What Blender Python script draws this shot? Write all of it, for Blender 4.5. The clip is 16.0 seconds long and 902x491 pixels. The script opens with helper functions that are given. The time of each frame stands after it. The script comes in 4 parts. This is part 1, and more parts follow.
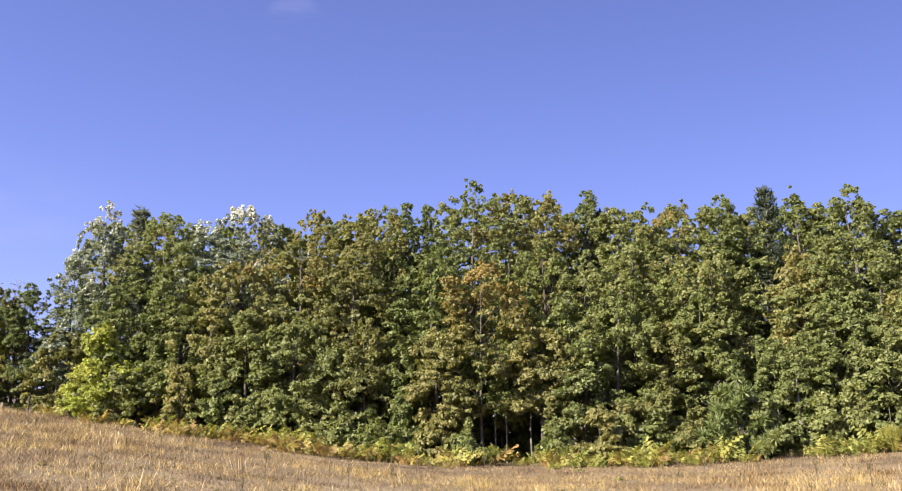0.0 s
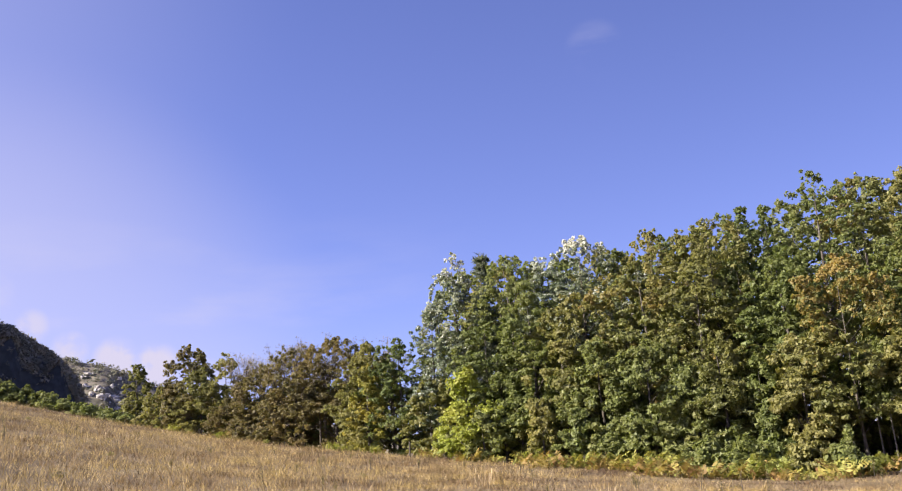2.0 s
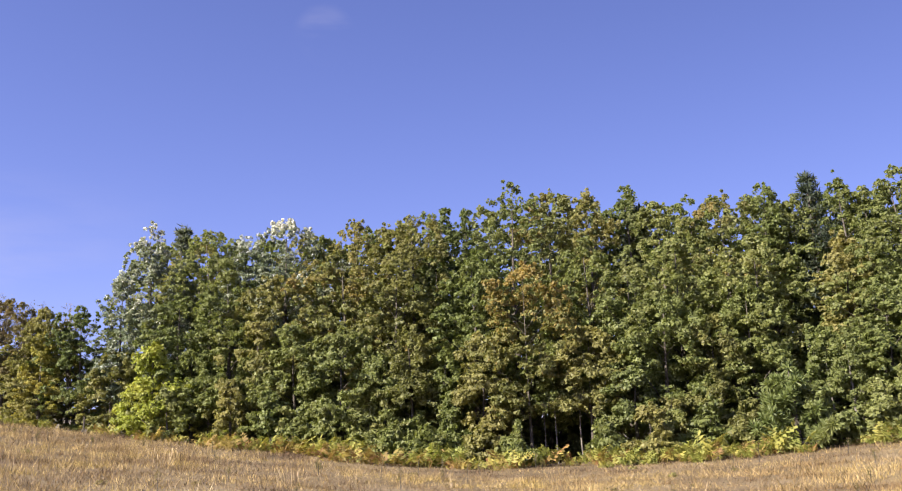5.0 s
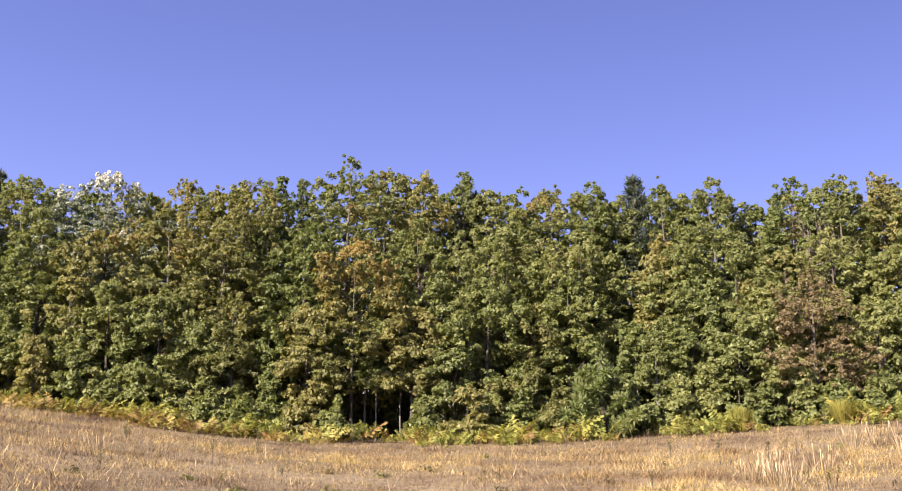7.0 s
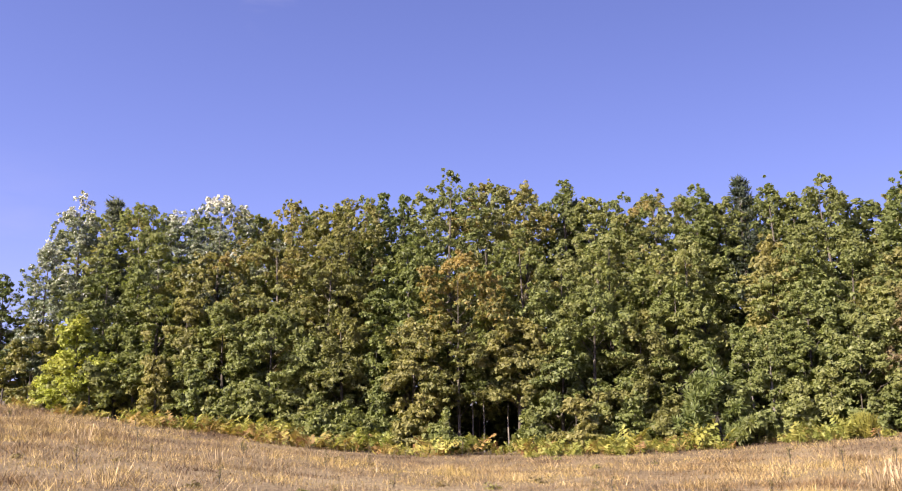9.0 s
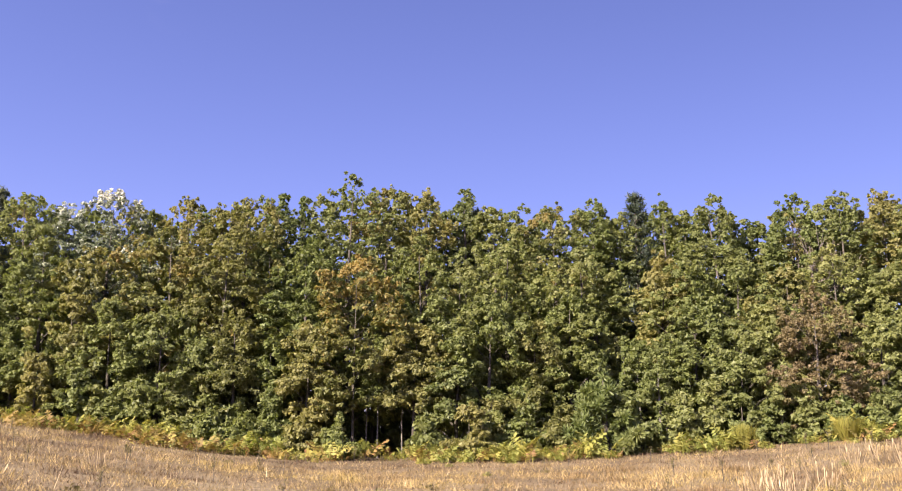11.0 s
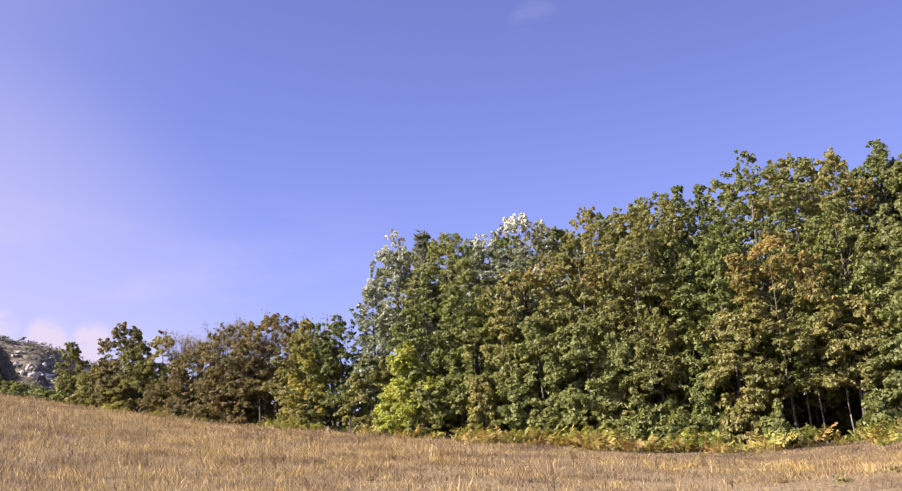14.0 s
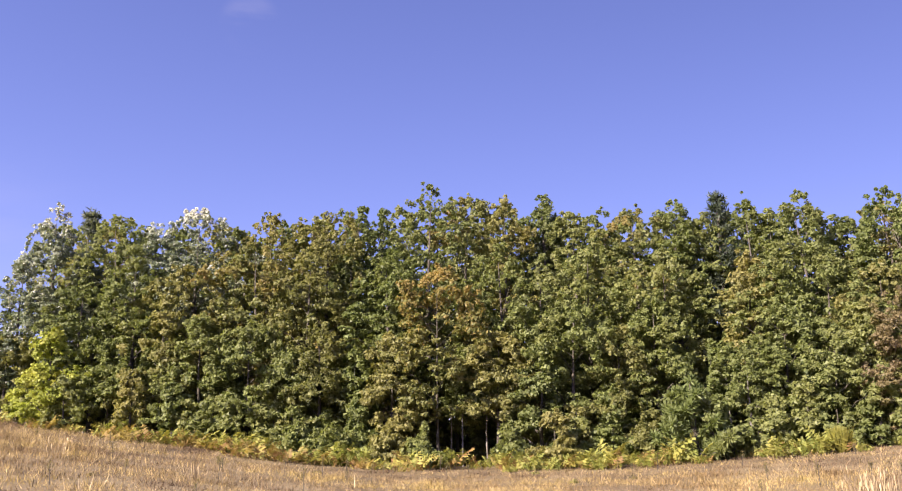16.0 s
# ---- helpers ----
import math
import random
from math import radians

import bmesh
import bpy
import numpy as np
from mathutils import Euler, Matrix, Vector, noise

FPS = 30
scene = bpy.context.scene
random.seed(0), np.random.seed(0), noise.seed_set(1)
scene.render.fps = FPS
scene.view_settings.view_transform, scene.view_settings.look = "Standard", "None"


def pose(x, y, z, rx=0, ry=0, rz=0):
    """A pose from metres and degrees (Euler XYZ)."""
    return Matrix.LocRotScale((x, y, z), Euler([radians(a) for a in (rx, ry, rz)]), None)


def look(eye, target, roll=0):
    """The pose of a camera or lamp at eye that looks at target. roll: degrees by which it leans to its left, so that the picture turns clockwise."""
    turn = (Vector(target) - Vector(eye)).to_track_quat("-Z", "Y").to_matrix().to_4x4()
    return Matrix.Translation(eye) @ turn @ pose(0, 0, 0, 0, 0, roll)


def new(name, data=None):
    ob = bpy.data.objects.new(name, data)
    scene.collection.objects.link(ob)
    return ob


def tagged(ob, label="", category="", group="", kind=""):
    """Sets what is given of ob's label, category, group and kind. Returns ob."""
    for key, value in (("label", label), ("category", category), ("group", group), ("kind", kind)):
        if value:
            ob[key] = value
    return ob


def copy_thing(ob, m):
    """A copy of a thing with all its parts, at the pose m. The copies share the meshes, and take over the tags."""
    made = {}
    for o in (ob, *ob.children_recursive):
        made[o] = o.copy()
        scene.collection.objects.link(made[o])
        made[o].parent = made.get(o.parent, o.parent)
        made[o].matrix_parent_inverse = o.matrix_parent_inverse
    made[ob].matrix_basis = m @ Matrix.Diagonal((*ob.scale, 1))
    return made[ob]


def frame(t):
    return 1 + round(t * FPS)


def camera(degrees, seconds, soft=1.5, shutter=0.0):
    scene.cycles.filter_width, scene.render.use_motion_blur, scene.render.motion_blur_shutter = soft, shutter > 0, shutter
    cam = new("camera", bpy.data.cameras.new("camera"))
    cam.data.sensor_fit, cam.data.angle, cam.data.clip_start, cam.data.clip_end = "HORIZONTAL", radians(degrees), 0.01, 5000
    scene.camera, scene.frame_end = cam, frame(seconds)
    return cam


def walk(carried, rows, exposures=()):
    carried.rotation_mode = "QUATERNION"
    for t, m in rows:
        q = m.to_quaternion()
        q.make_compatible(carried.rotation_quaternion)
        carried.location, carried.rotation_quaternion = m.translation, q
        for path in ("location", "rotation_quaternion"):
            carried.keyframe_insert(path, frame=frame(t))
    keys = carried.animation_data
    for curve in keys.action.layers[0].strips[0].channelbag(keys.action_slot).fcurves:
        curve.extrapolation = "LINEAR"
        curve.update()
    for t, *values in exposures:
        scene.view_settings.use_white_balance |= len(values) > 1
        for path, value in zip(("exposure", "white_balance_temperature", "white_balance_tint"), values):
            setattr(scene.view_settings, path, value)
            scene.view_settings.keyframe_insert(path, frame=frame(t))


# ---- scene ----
# ---- camera and its walk: seconds, turn to the left, upward tilt, lean to the left
cam = camera(52.0, 16.0, soft=1.05)
EYE = Vector((0.0, 0.0, 1.6))
PATH = [
    (0.0, -0.00, 13.00, -0.00),
    (0.5, 1.42, 13.34, -0.31),
    (1.0, -1.81, 13.67, 0.43),
    (1.3, 0.34, 13.84, -0.47),
    (1.4, 4.89, 14.17, -1.47),
    (1.5, 12.37, 14.72, -3.00),
    (1.6, 14.45, 14.84, -3.11),
    (1.7, 18.41, 15.19, -4.34),
    (2.0, 20.95, 15.20, -3.91),
    (2.5, 21.99, 14.78, -3.96),
    (3.0, 22.42, 14.98, -4.61),
    (3.5, 22.33, 15.09, -4.91),
    (4.0, 20.75, 14.82, -4.58),
    (4.1, 18.98, 14.60, -4.25),
    (4.5, 10.35, 13.62, -2.64),
    (4.7, 6.72, 13.47, -2.50),
    (5.0, 2.53, 13.27, -2.34),
    (5.2, -1.32, 13.18, -1.39),
    (5.6, -5.77, 12.63, -0.61),
    (6.4, -8.07, 11.89, 0.12),
    (7.3, -7.84, 11.62, 0.52),
    (7.5, -8.93, 11.67, 0.45),
    (7.7, -5.54, 11.65, -0.02),
    (7.8, -2.41, 11.61, -0.49),
    (8.0, -0.32, 11.61, -0.76),
    (8.5, 0.79, 11.89, -1.03),
    (9.0, -1.45, 12.36, -0.46),
    (9.5, 1.90, 13.01, -1.19),
    (9.7, 3.75, 13.15, -1.81),
    (10.1, 5.44, 13.22, -1.89),
    (10.8, -3.36, 12.84, -0.32),
    (11.4, -12.96, 12.48, 1.14),
    (11.8, -11.15, 12.53, 1.00),
    (12.0, -8.88, 12.76, 0.80),
    (12.5, -6.13, 12.66, 0.19),
    (12.7, -3.73, 12.83, -0.36),
    (13.0, 0.20, 13.10, -1.26),
    (13.4, 1.14, 13.02, -1.31),
    (13.5, 4.12, 12.81, -2.15),
    (13.6, 6.17, 12.84, -2.27),
    (13.7, 11.11, 13.16, -3.25),
    (13.8, 13.80, 13.35, -3.83),
    (13.9, 17.09, 13.57, -4.51),
    (14.0, 17.31, 13.52, -4.56),
    (14.5, 15.38, 13.12, -3.40),
    (14.6, 14.26, 13.03, -3.02),
    (14.7, 3.76, 13.06, -1.29),
    (14.8, 0.29, 13.07, -0.85),
    (14.9, -2.39, 13.07, -0.56),
    (15.0, -2.67, 13.07, -0.42),
    (15.5, -4.10, 13.42, -0.33),
    (16.0, -2.77, 13.21, -0.46),
]


def aim(turn, tilt, lean):
    a, e = radians(turn), radians(tilt)
    way = Vector((-math.sin(a) * math.cos(e), math.cos(a) * math.cos(e), math.sin(e)))
    return look(EYE, EYE + 10 * way, lean)


# the clip's camera darkens and tints its picture a little after it has faced the bright side of the sky
EXPOSURES = [(0.0, 1.40, 6500, 12), (1.0, 1.43, 6500, 12), (1.5, 1.53, 6500, 12), (2.0, 1.30, 6500, 12), (2.5, 1.10, 6500, 12), (4.5, 1.08, 6500, 12), (5.0, 1.29, 6500, 12), (5.8, 1.41, 6700, 15),
             (7.5, 1.41, 6750, 19), (9.5, 1.44, 6750, 19), (13.0, 1.41, 6750, 19), (14.0, 1.37, 6750, 19), (14.5, 1.24, 6750, 19), (15.0, 1.21, 6750, 19), (15.5, 1.38, 6750, 19), (16.0, 1.43, 6750, 19)]
walk(cam, [(t, aim(turn, tilt, lean)) for t, turn, tilt, lean in PATH], EXPOSURES)

# ---- world and sun
SUN_AZ, SUN_EL = 130.0, 30.0  # degrees to the left of the line ahead, and up
world = bpy.data.worlds.new("sky")
scene.world = world
world.use_nodes = True
wn, wl = world.node_tree.nodes, world.node_tree.links
wn.clear()
sky = wn.new("ShaderNodeTexSky")
sky.sky_type = "NISHITA"
sky.sun_disc = False
sky.sun_elevation = radians(SUN_EL)
sky.sun_rotation = radians(-SUN_AZ)
sky.altitude = 300
sky.dust_density = 1.0
sky.ozone_density = 3.0
tint = wn.new("ShaderNodeMix")
tint.data_type, tint.blend_type = "RGBA", "MULTIPLY"
tint.inputs["Factor"].default_value = 1.0
tint.inputs["B"].default_value = (1.15, 0.94, 1.39, 1.0)
wl.new(sky.outputs["Color"], tint.inputs["A"])
sunward = wn.new("ShaderNodeMix")
sunward.data_type, sunward.blend_type = "RGBA", "MULTIPLY"
sunward.inputs["Factor"].default_value = 1.0
wl.new(tint.outputs["Result"], sunward.inputs["A"])
back = wn.new("ShaderNodeBackground")
back.inputs["Strength"].default_value = 0.058
# thin high cloud: wisps low in the sky and one small veil higher up
way = wn.new("ShaderNodeTexCoord")
stretch = wn.new("ShaderNodeMapping")
stretch.inputs["Scale"].default_value = (2.2, 2.2, 9.0)
wl.new(way.outputs["Generated"], stretch.inputs["Vector"])
wisp = wn.new("ShaderNodeTexNoise")
wisp.inputs["Scale"].default_value, wisp.inputs["Detail"].default_value, wisp.inputs["Roughness"].default_value = 2.4, 7.0, 0.55
wl.new(stretch.outputs["Vector"], wisp.inputs["Vector"])


def world_range(source, low, high, to_low=0.0, to_high=1.0):
    node = wn.new("ShaderNodeMapRange")
    node.interpolation_type = "SMOOTHSTEP"
    for key, v in (("From Min", low), ("From Max", high), ("To Min", to_low), ("To Max", to_high)):
        node.inputs[key].default_value = v
    wl.new(source, node.inputs["Value"])
    return node.outputs["Result"]


def world_product(a, b):
    node = wn.new("ShaderNodeMath")
    node.operation = "MULTIPLY"
    for i, v in enumerate((a, b)):
        if isinstance(v, float):
            node.inputs[i].default_value = v
        else:
            wl.new(v, node.inputs[i])
    return node.outputs["Value"]


def toward(az, el):
    """How near a direction of the sky lies to the given one: the cosine between them."""
    node = wn.new("ShaderNodeVectorMath")
    node.operation = "DOT_PRODUCT"
    node.inputs[1].default_value = (-math.sin(radians(az)) * math.cos(radians(el)), math.cos(radians(az)) * math.cos(radians(el)), math.sin(radians(el)))
    wl.new(way.outputs["Generated"], node.inputs[0])
    return node.outputs["Value"]


parts = wn.new("ShaderNodeSeparateXYZ")
wl.new(way.outputs["Generated"], parts.inputs["Vector"])
low_band = world_product(world_range(parts.outputs["Z"], 0.06, 0.14), world_range(parts.outputs["Z"], 0.16, 0.34, 0.75, 0.0))
low_veil = world_product(world_product(world_range(wisp.outputs["Fac"], 0.44, 0.74, 0.0, 0.3), low_band), world_range(toward(42.0, 12.0), math.cos(radians(26)), math.cos(radians(4))))
puff = world_product(world_range(wisp.outputs["Fac"], 0.42, 0.66), world_range(toward(10.4, 26.2), math.cos(radians(2.0)), math.cos(radians(0.2)), 0.0, 0.16))
# small white puffs just over the hill's crest
curl = wn.new("ShaderNodeTexNoise")
curl.inputs["Scale"].default_value, curl.inputs["Detail"].default_value = 42.0, 5.0
wl.new(way.outputs["Generated"], curl.inputs["Vector"])
for az, el, wide, share in [(46.0, 10.9, 1.1, 0.45), (43.9, 9.6, 1.2, 0.55), (41.4, 8.9, 1.6, 0.8), (39.3, 8.0, 2.2, 0.9), (49.0, 12.6, 2.2, 0.25), (36.4, 7.2, 2.0, 0.5)]:
    lump = world_product(world_range(curl.outputs["Fac"], 0.36, 0.62, 0.25, 1.0), world_range(toward(az, el), math.cos(radians(wide)), math.cos(radians(0.2)), 0.0, share))
    joined = wn.new("ShaderNodeMath")
    joined.operation = "MAXIMUM"
    wl.new(low_veil, joined.inputs[0])
    wl.new(lump, joined.inputs[1])
    low_veil = joined.outputs["Value"]
haze = wn.new("ShaderNodeMath")
haze.operation = "ADD"
wl.new(low_veil, haze.inputs[0])
wl.new(world_range(toward(80.0, 30.0), math.cos(radians(44)), math.cos(radians(6)), 0.0, 0.27), haze.inputs[1])
low_veil = haze.outputs["Value"]
bank = wn.new("ShaderNodeMath")
bank.operation = "ADD"
wl.new(low_veil, bank.inputs[0])
wl.new(world_range(toward(47.0, 7.0), math.cos(radians(20)), math.cos(radians(1)), 0.0, 0.38), bank.inputs[1])
low_veil = bank.outputs["Value"]
both = wn.new("ShaderNodeMath")
both.operation = "ADD"
wl.new(low_veil, both.inputs[0])
wl.new(puff, both.inputs[1])
cloud = wn.new("ShaderNodeMix")
cloud.data_type = "RGBA"
cloud.inputs["B"].default_value = (5.1, 4.85, 6.2, 1.0)
wl.new(both.outputs["Value"], cloud.inputs["Factor"])
wl.new(world_range(toward(100.0, 15.0), math.cos(radians(145)), math.cos(radians(45)), 0.80, 1.17), sunward.inputs["B"])
wl.new(sunward.outputs["Result"], cloud.inputs["A"])
wl.new(cloud.outputs["Result"], back.inputs["Color"])
wout = wn.new("ShaderNodeOutputWorld")
wl.new(back.outputs["Background"], wout.inputs["Surface"])

sun_data = bpy.data.lights.new("sun", "SUN")
sun_data.energy, sun_data.angle, sun_data.color = 5.0, radians(0.55), (1.0, 0.91, 0.76)
sun = new("sun", sun_data)
sa, se = radians(SUN_AZ), radians(SUN_EL)
SUN_WAY = Vector((-math.sin(sa) * math.cos(se), math.cos(sa) * math.cos(se), math.sin(se)))
sun.matrix_world = look(SUN_WAY * 60, (0, 0, 0))


# ---- materials
def nodes_of(name):
    m = bpy.data.materials.new(name)
    m.use_nodes = True
    t = m.node_tree
    t.nodes.clear()
    return m, t.nodes, t.links


def noise_node(n, l, scale, detail=3.0, kind="Object"):
    co = n.new("ShaderNodeTexCoord")
    tex = n.new("ShaderNodeTexNoise")
    tex.inputs["Scale"].default_value, tex.inputs["Detail"].default_value = scale, detail
    l.new(co.outputs[kind], tex.inputs["Vector"])
    return tex


def ramp(n, l, source, stops):
    r = n.new("ShaderNodeValToRGB")
    e = r.color_ramp.elements
    while len(e) < len(stops):
        e.new(0.5)
    for i, (p, c) in enumerate(stops):
        e[i].position, e[i].color = p, (*c, 1)
    l.new(source, r.inputs["Fac"])
    return r


def mixed(n, l, a, b, fac, how="MIX"):
    m = n.new("ShaderNodeMix")
    m.data_type, m.blend_type = "RGBA", how
    for key, v in (("A", a), ("B", b), ("Factor", fac)):
        if isinstance(v, (int, float)):
            m.inputs[key].default_value = v
        elif isinstance(v, tuple):
            m.inputs[key].default_value = (*v, 1)
        else:
            l.new(v, m.inputs[key])
    return m.outputs["Result"]


def leaf_material(name, dark, main, accent, accent_share=0.25, gloss=0.5, through_share=0.44, patch=0.55):
    """Leaves: every leaf its own shade, patches of the accent colour, light through the blade."""
    m, n, l = nodes_of(name)
    geo = n.new("ShaderNodeNewGeometry")
    leaf = ramp(n, l, geo.outputs["Random Per Island"], [(0.0, dark), (0.35, tuple(c * 0.86 for c in main)), (0.8, main), (1.0, tuple(c * 1.3 for c in main))])
    big = noise_node(n, l, patch, 3.0)
    where = ramp(n, l, big.outputs["Fac"], [(0.62 - accent_share * 0.5, (0, 0, 0)), (0.78 - accent_share * 0.4, (1, 1, 1))])
    col = mixed(n, l, leaf.outputs["Color"], accent, where.outputs["Color"])
    info = n.new("ShaderNodeObjectInfo")
    own = ramp(n, l, info.outputs["Random"], [(0.0, (0.82, 0.86, 0.8)), (1.0, (1.18, 1.12, 1.1))])
    col = mixed(n, l, col, own.outputs["Color"], 1.0, "MULTIPLY")
    b = n.new("ShaderNodeBsdfPrincipled")
    b.inputs["Roughness"].default_value = gloss
    b.inputs["Specular IOR Level"].default_value = 0.3
    l.new(col, b.inputs["Base Color"])
    tr = n.new("ShaderNodeBsdfTranslucent")
    warm = mixed(n, l, col, (1.2, 1.22, 0.7), 1.0, "MULTIPLY")
    l.new(warm, tr.inputs["Color"])
    mx = n.new("ShaderNodeMixShader")
    mx.inputs["Fac"].default_value = through_share
    l.new(b.outputs["BSDF"], mx.inputs[1])
    l.new(tr.outputs["BSDF"], mx.inputs[2])
    out = n.new("ShaderNodeOutputMaterial")
    l.new(mx.outputs["Shader"], out.inputs["Surface"])
    return m


def solid_material(name, stops, scale, rough=0.85, bump=0.4, fine=30.0):
    """A rough surface: broad patches from the colour stops, fine grain and relief."""
    m, n, l = nodes_of(name)
    big = noise_node(n, l, scale, 6.0)
    small = noise_node(n, l, fine, 4.0)
    col = ramp(n, l, big.outputs["Fac"], stops)
    grain = ramp(n, l, small.outputs["Fac"], [(0.3, (0.6, 0.6, 0.6)), (0.7, (1.3, 1.3, 1.3))])
    col = mixed(n, l, col.outputs["Color"], grain.outputs["Color"], 1.0, "MULTIPLY")
    b = n.new("ShaderNodeBsdfPrincipled")
    b.inputs["Roughness"].default_value = rough
    b.inputs["Specular IOR Level"].default_value = 0.2
    l.new(col, b.inputs["Base Color"])
    bp = n.new("ShaderNodeBump")
    bp.inputs["Strength"].default_value = bump
    bp.inputs["Distance"].default_value = 0.05
    l.new(small.outputs["Fac"], bp.inputs["Height"])
    l.new(bp.outputs["Normal"], b.inputs["Normal"])
    out = n.new("ShaderNodeOutputMaterial")
    l.new(b.outputs["BSDF"], out.inputs["Surface"])
    return m


LEAF = {
    "dark": leaf_material("dark_green_leaves", (0.086, 0.107, 0.040), (0.192, 0.226, 0.088), (0.223, 0.241, 0.096)),
    "green": leaf_material("green_leaves", (0.087, 0.116, 0.040), (0.214, 0.246, 0.087), (0.244, 0.257, 0.091)),
    "olive": leaf_material("olive_leaves", (0.101, 0.114, 0.045), (0.240, 0.241, 0.091), (0.270, 0.255, 0.094), 0.35),
    "russet": leaf_material("turning_leaves", (0.102, 0.119, 0.047), (0.231, 0.252, 0.100), (0.275, 0.222, 0.083), 0.3),
    "orange": leaf_material("orange_turning_leaves", (0.140, 0.118, 0.045), (0.290, 0.245, 0.086), (0.315, 0.245, 0.084), 0.35),
    "yellowish": leaf_material("yellowing_leaves", (0.170, 0.173, 0.047), (0.351, 0.335, 0.090), (0.420, 0.359, 0.096), 0.4),
    "fir": leaf_material("fir_needles", (0.090, 0.125, 0.045), (0.205, 0.250, 0.095), (0.235, 0.260, 0.100), 0.3),
    "drab": leaf_material("dull_brownish_leaves", (0.090, 0.080, 0.039), (0.207, 0.179, 0.086), (0.229, 0.179, 0.088), 0.4),
    "bright": leaf_material("yellow_green_leaves", (0.200, 0.230, 0.050), (0.420, 0.460, 0.108), (0.480, 0.455, 0.108), 0.4),
    "light": leaf_material("light_green_leaves", (0.100, 0.126, 0.044), (0.228, 0.258, 0.098), (0.252, 0.266, 0.100), 0.3),
    "silver": leaf_material("silver_leaves", (0.100, 0.127, 0.080), (0.198, 0.238, 0.159), (0.299, 0.324, 0.239), 0.3, 0.6, 0.3, 1.2),
    "pale": leaf_material("pale_leaf_undersides", (0.42, 0.44, 0.41), (0.62, 0.64, 0.62), (0.70, 0.70, 0.70), 0.3, 0.6, 0.3, 1.2),
    "brown": leaf_material("withered_leaves", (0.150, 0.115, 0.070), (0.290, 0.220, 0.128), (0.265, 0.225, 0.112), 0.4),
    "blue": leaf_material("pine_needles", (0.050, 0.068, 0.055), (0.105, 0.130, 0.100), (0.125, 0.145, 0.100), 0.3),
    "twig": leaf_material("thin_grey_leaves", (0.161, 0.137, 0.105), (0.273, 0.237, 0.179), (0.221, 0.217, 0.105), 0.3),
    # hillside leaves: distance haze is painted in as a paler, greyer, bluer green
    "far": leaf_material("hazed_distant_leaves", (0.110, 0.120, 0.105), (0.205, 0.212, 0.175), (0.240, 0.222, 0.165), 0.4, 0.7, 0.15, 0.05),
    "fern_green": leaf_material("green_bracken_blades", (0.131, 0.158, 0.041), (0.273, 0.305, 0.079), (0.364, 0.329, 0.085), 0.45, 0.6, 0.35, 0.9),
    "fern_gold": leaf_material("yellowed_bracken_blades", (0.199, 0.161, 0.057), (0.373, 0.310, 0.103), (0.274, 0.161, 0.070), 0.42, 0.6, 0.35, 0.9),
}
BARK = solid_material("grey_brown_bark", [(0.3, (0.05, 0.044, 0.036)), (0.7, (0.15, 0.132, 0.11))], 3.0, 0.9, 0.8, 25.0)
PALE_BARK = solid_material("pale_bark", [(0.3, (0.10, 0.093, 0.08)), (0.7, (0.27, 0.25, 0.22))], 3.0, 0.9, 0.5, 25.0)
TWIG = solid_material("grey_violet_twigs", [(0.3, (0.13, 0.11, 0.10)), (0.7, (0.27, 0.24, 0.22))], 3.0, 0.9, 0.3, 25.0)
SOIL = solid_material("dry_meadow_soil", [(0.25, (0.105, 0.075, 0.046)), (0.5, (0.215, 0.165, 0.095)), (0.75, (0.285, 0.230, 0.135))], 0.35, 0.95, 0.8, 9.0)
# near hill's soil: the flank's bluish shade is put into this dark colour
SHADY = solid_material("wooded_hillside_soil_painted_shade", [(0.3, (0.030, 0.036, 0.040)), (0.7, (0.055, 0.062, 0.060))], 0.03, 0.95, 0.5, 0.6)
SCREE = solid_material("scrubby_hillside_soil", [(0.3, (0.10, 0.095, 0.07)), (0.7, (0.24, 0.21, 0.165))], 0.03, 0.95, 0.5, 0.6)
ROCK = solid_material("pale_limestone", [(0.3, (0.34, 0.32, 0.29)), (0.7, (0.62, 0.59, 0.55))], 0.4, 0.9, 0.9, 3.0)


# ---- building helpers
def quad_mesh(name, verts, material):
    """A mesh of separate four-cornered blades out of an array (count, 4, 3)."""
    count = len(verts)
    me = bpy.data.meshes.new(name)
    me.vertices.add(count * 4)
    me.vertices.foreach_set("co", verts.astype(np.float32).ravel())
    me.loops.add(count * 4)
    me.loops.foreach_set("vertex_index", np.arange(count * 4, dtype=np.int32))
    me.polygons.add(count)
    me.polygons.foreach_set("loop_start", np.arange(0, count * 4, 4, dtype=np.int32))
    me.update(calc_edges=True)
    me.materials.append(material)
    return me


def tri_mesh(name, verts, material):
    """A mesh of separate three-cornered leaves out of an array (count, 3, 3)."""
    count = len(verts)
    me = bpy.data.meshes.new(name)
    me.vertices.add(count * 3)
    me.vertices.foreach_set("co", verts.astype(np.float32).ravel())
    me.loops.add(count * 3)
    me.loops.foreach_set("vertex_index", np.arange(count * 3, dtype=np.int32))
    me.polygons.add(count)
    me.polygons.foreach_set("loop_start", np.arange(0, count * 3, 3, dtype=np.int32))
    me.update(calc_edges=True)
    me.materials.append(material)
    return me


def unit(v):
    return v / np.maximum(np.linalg.norm(v, axis=-1, keepdims=True), 1e-6)


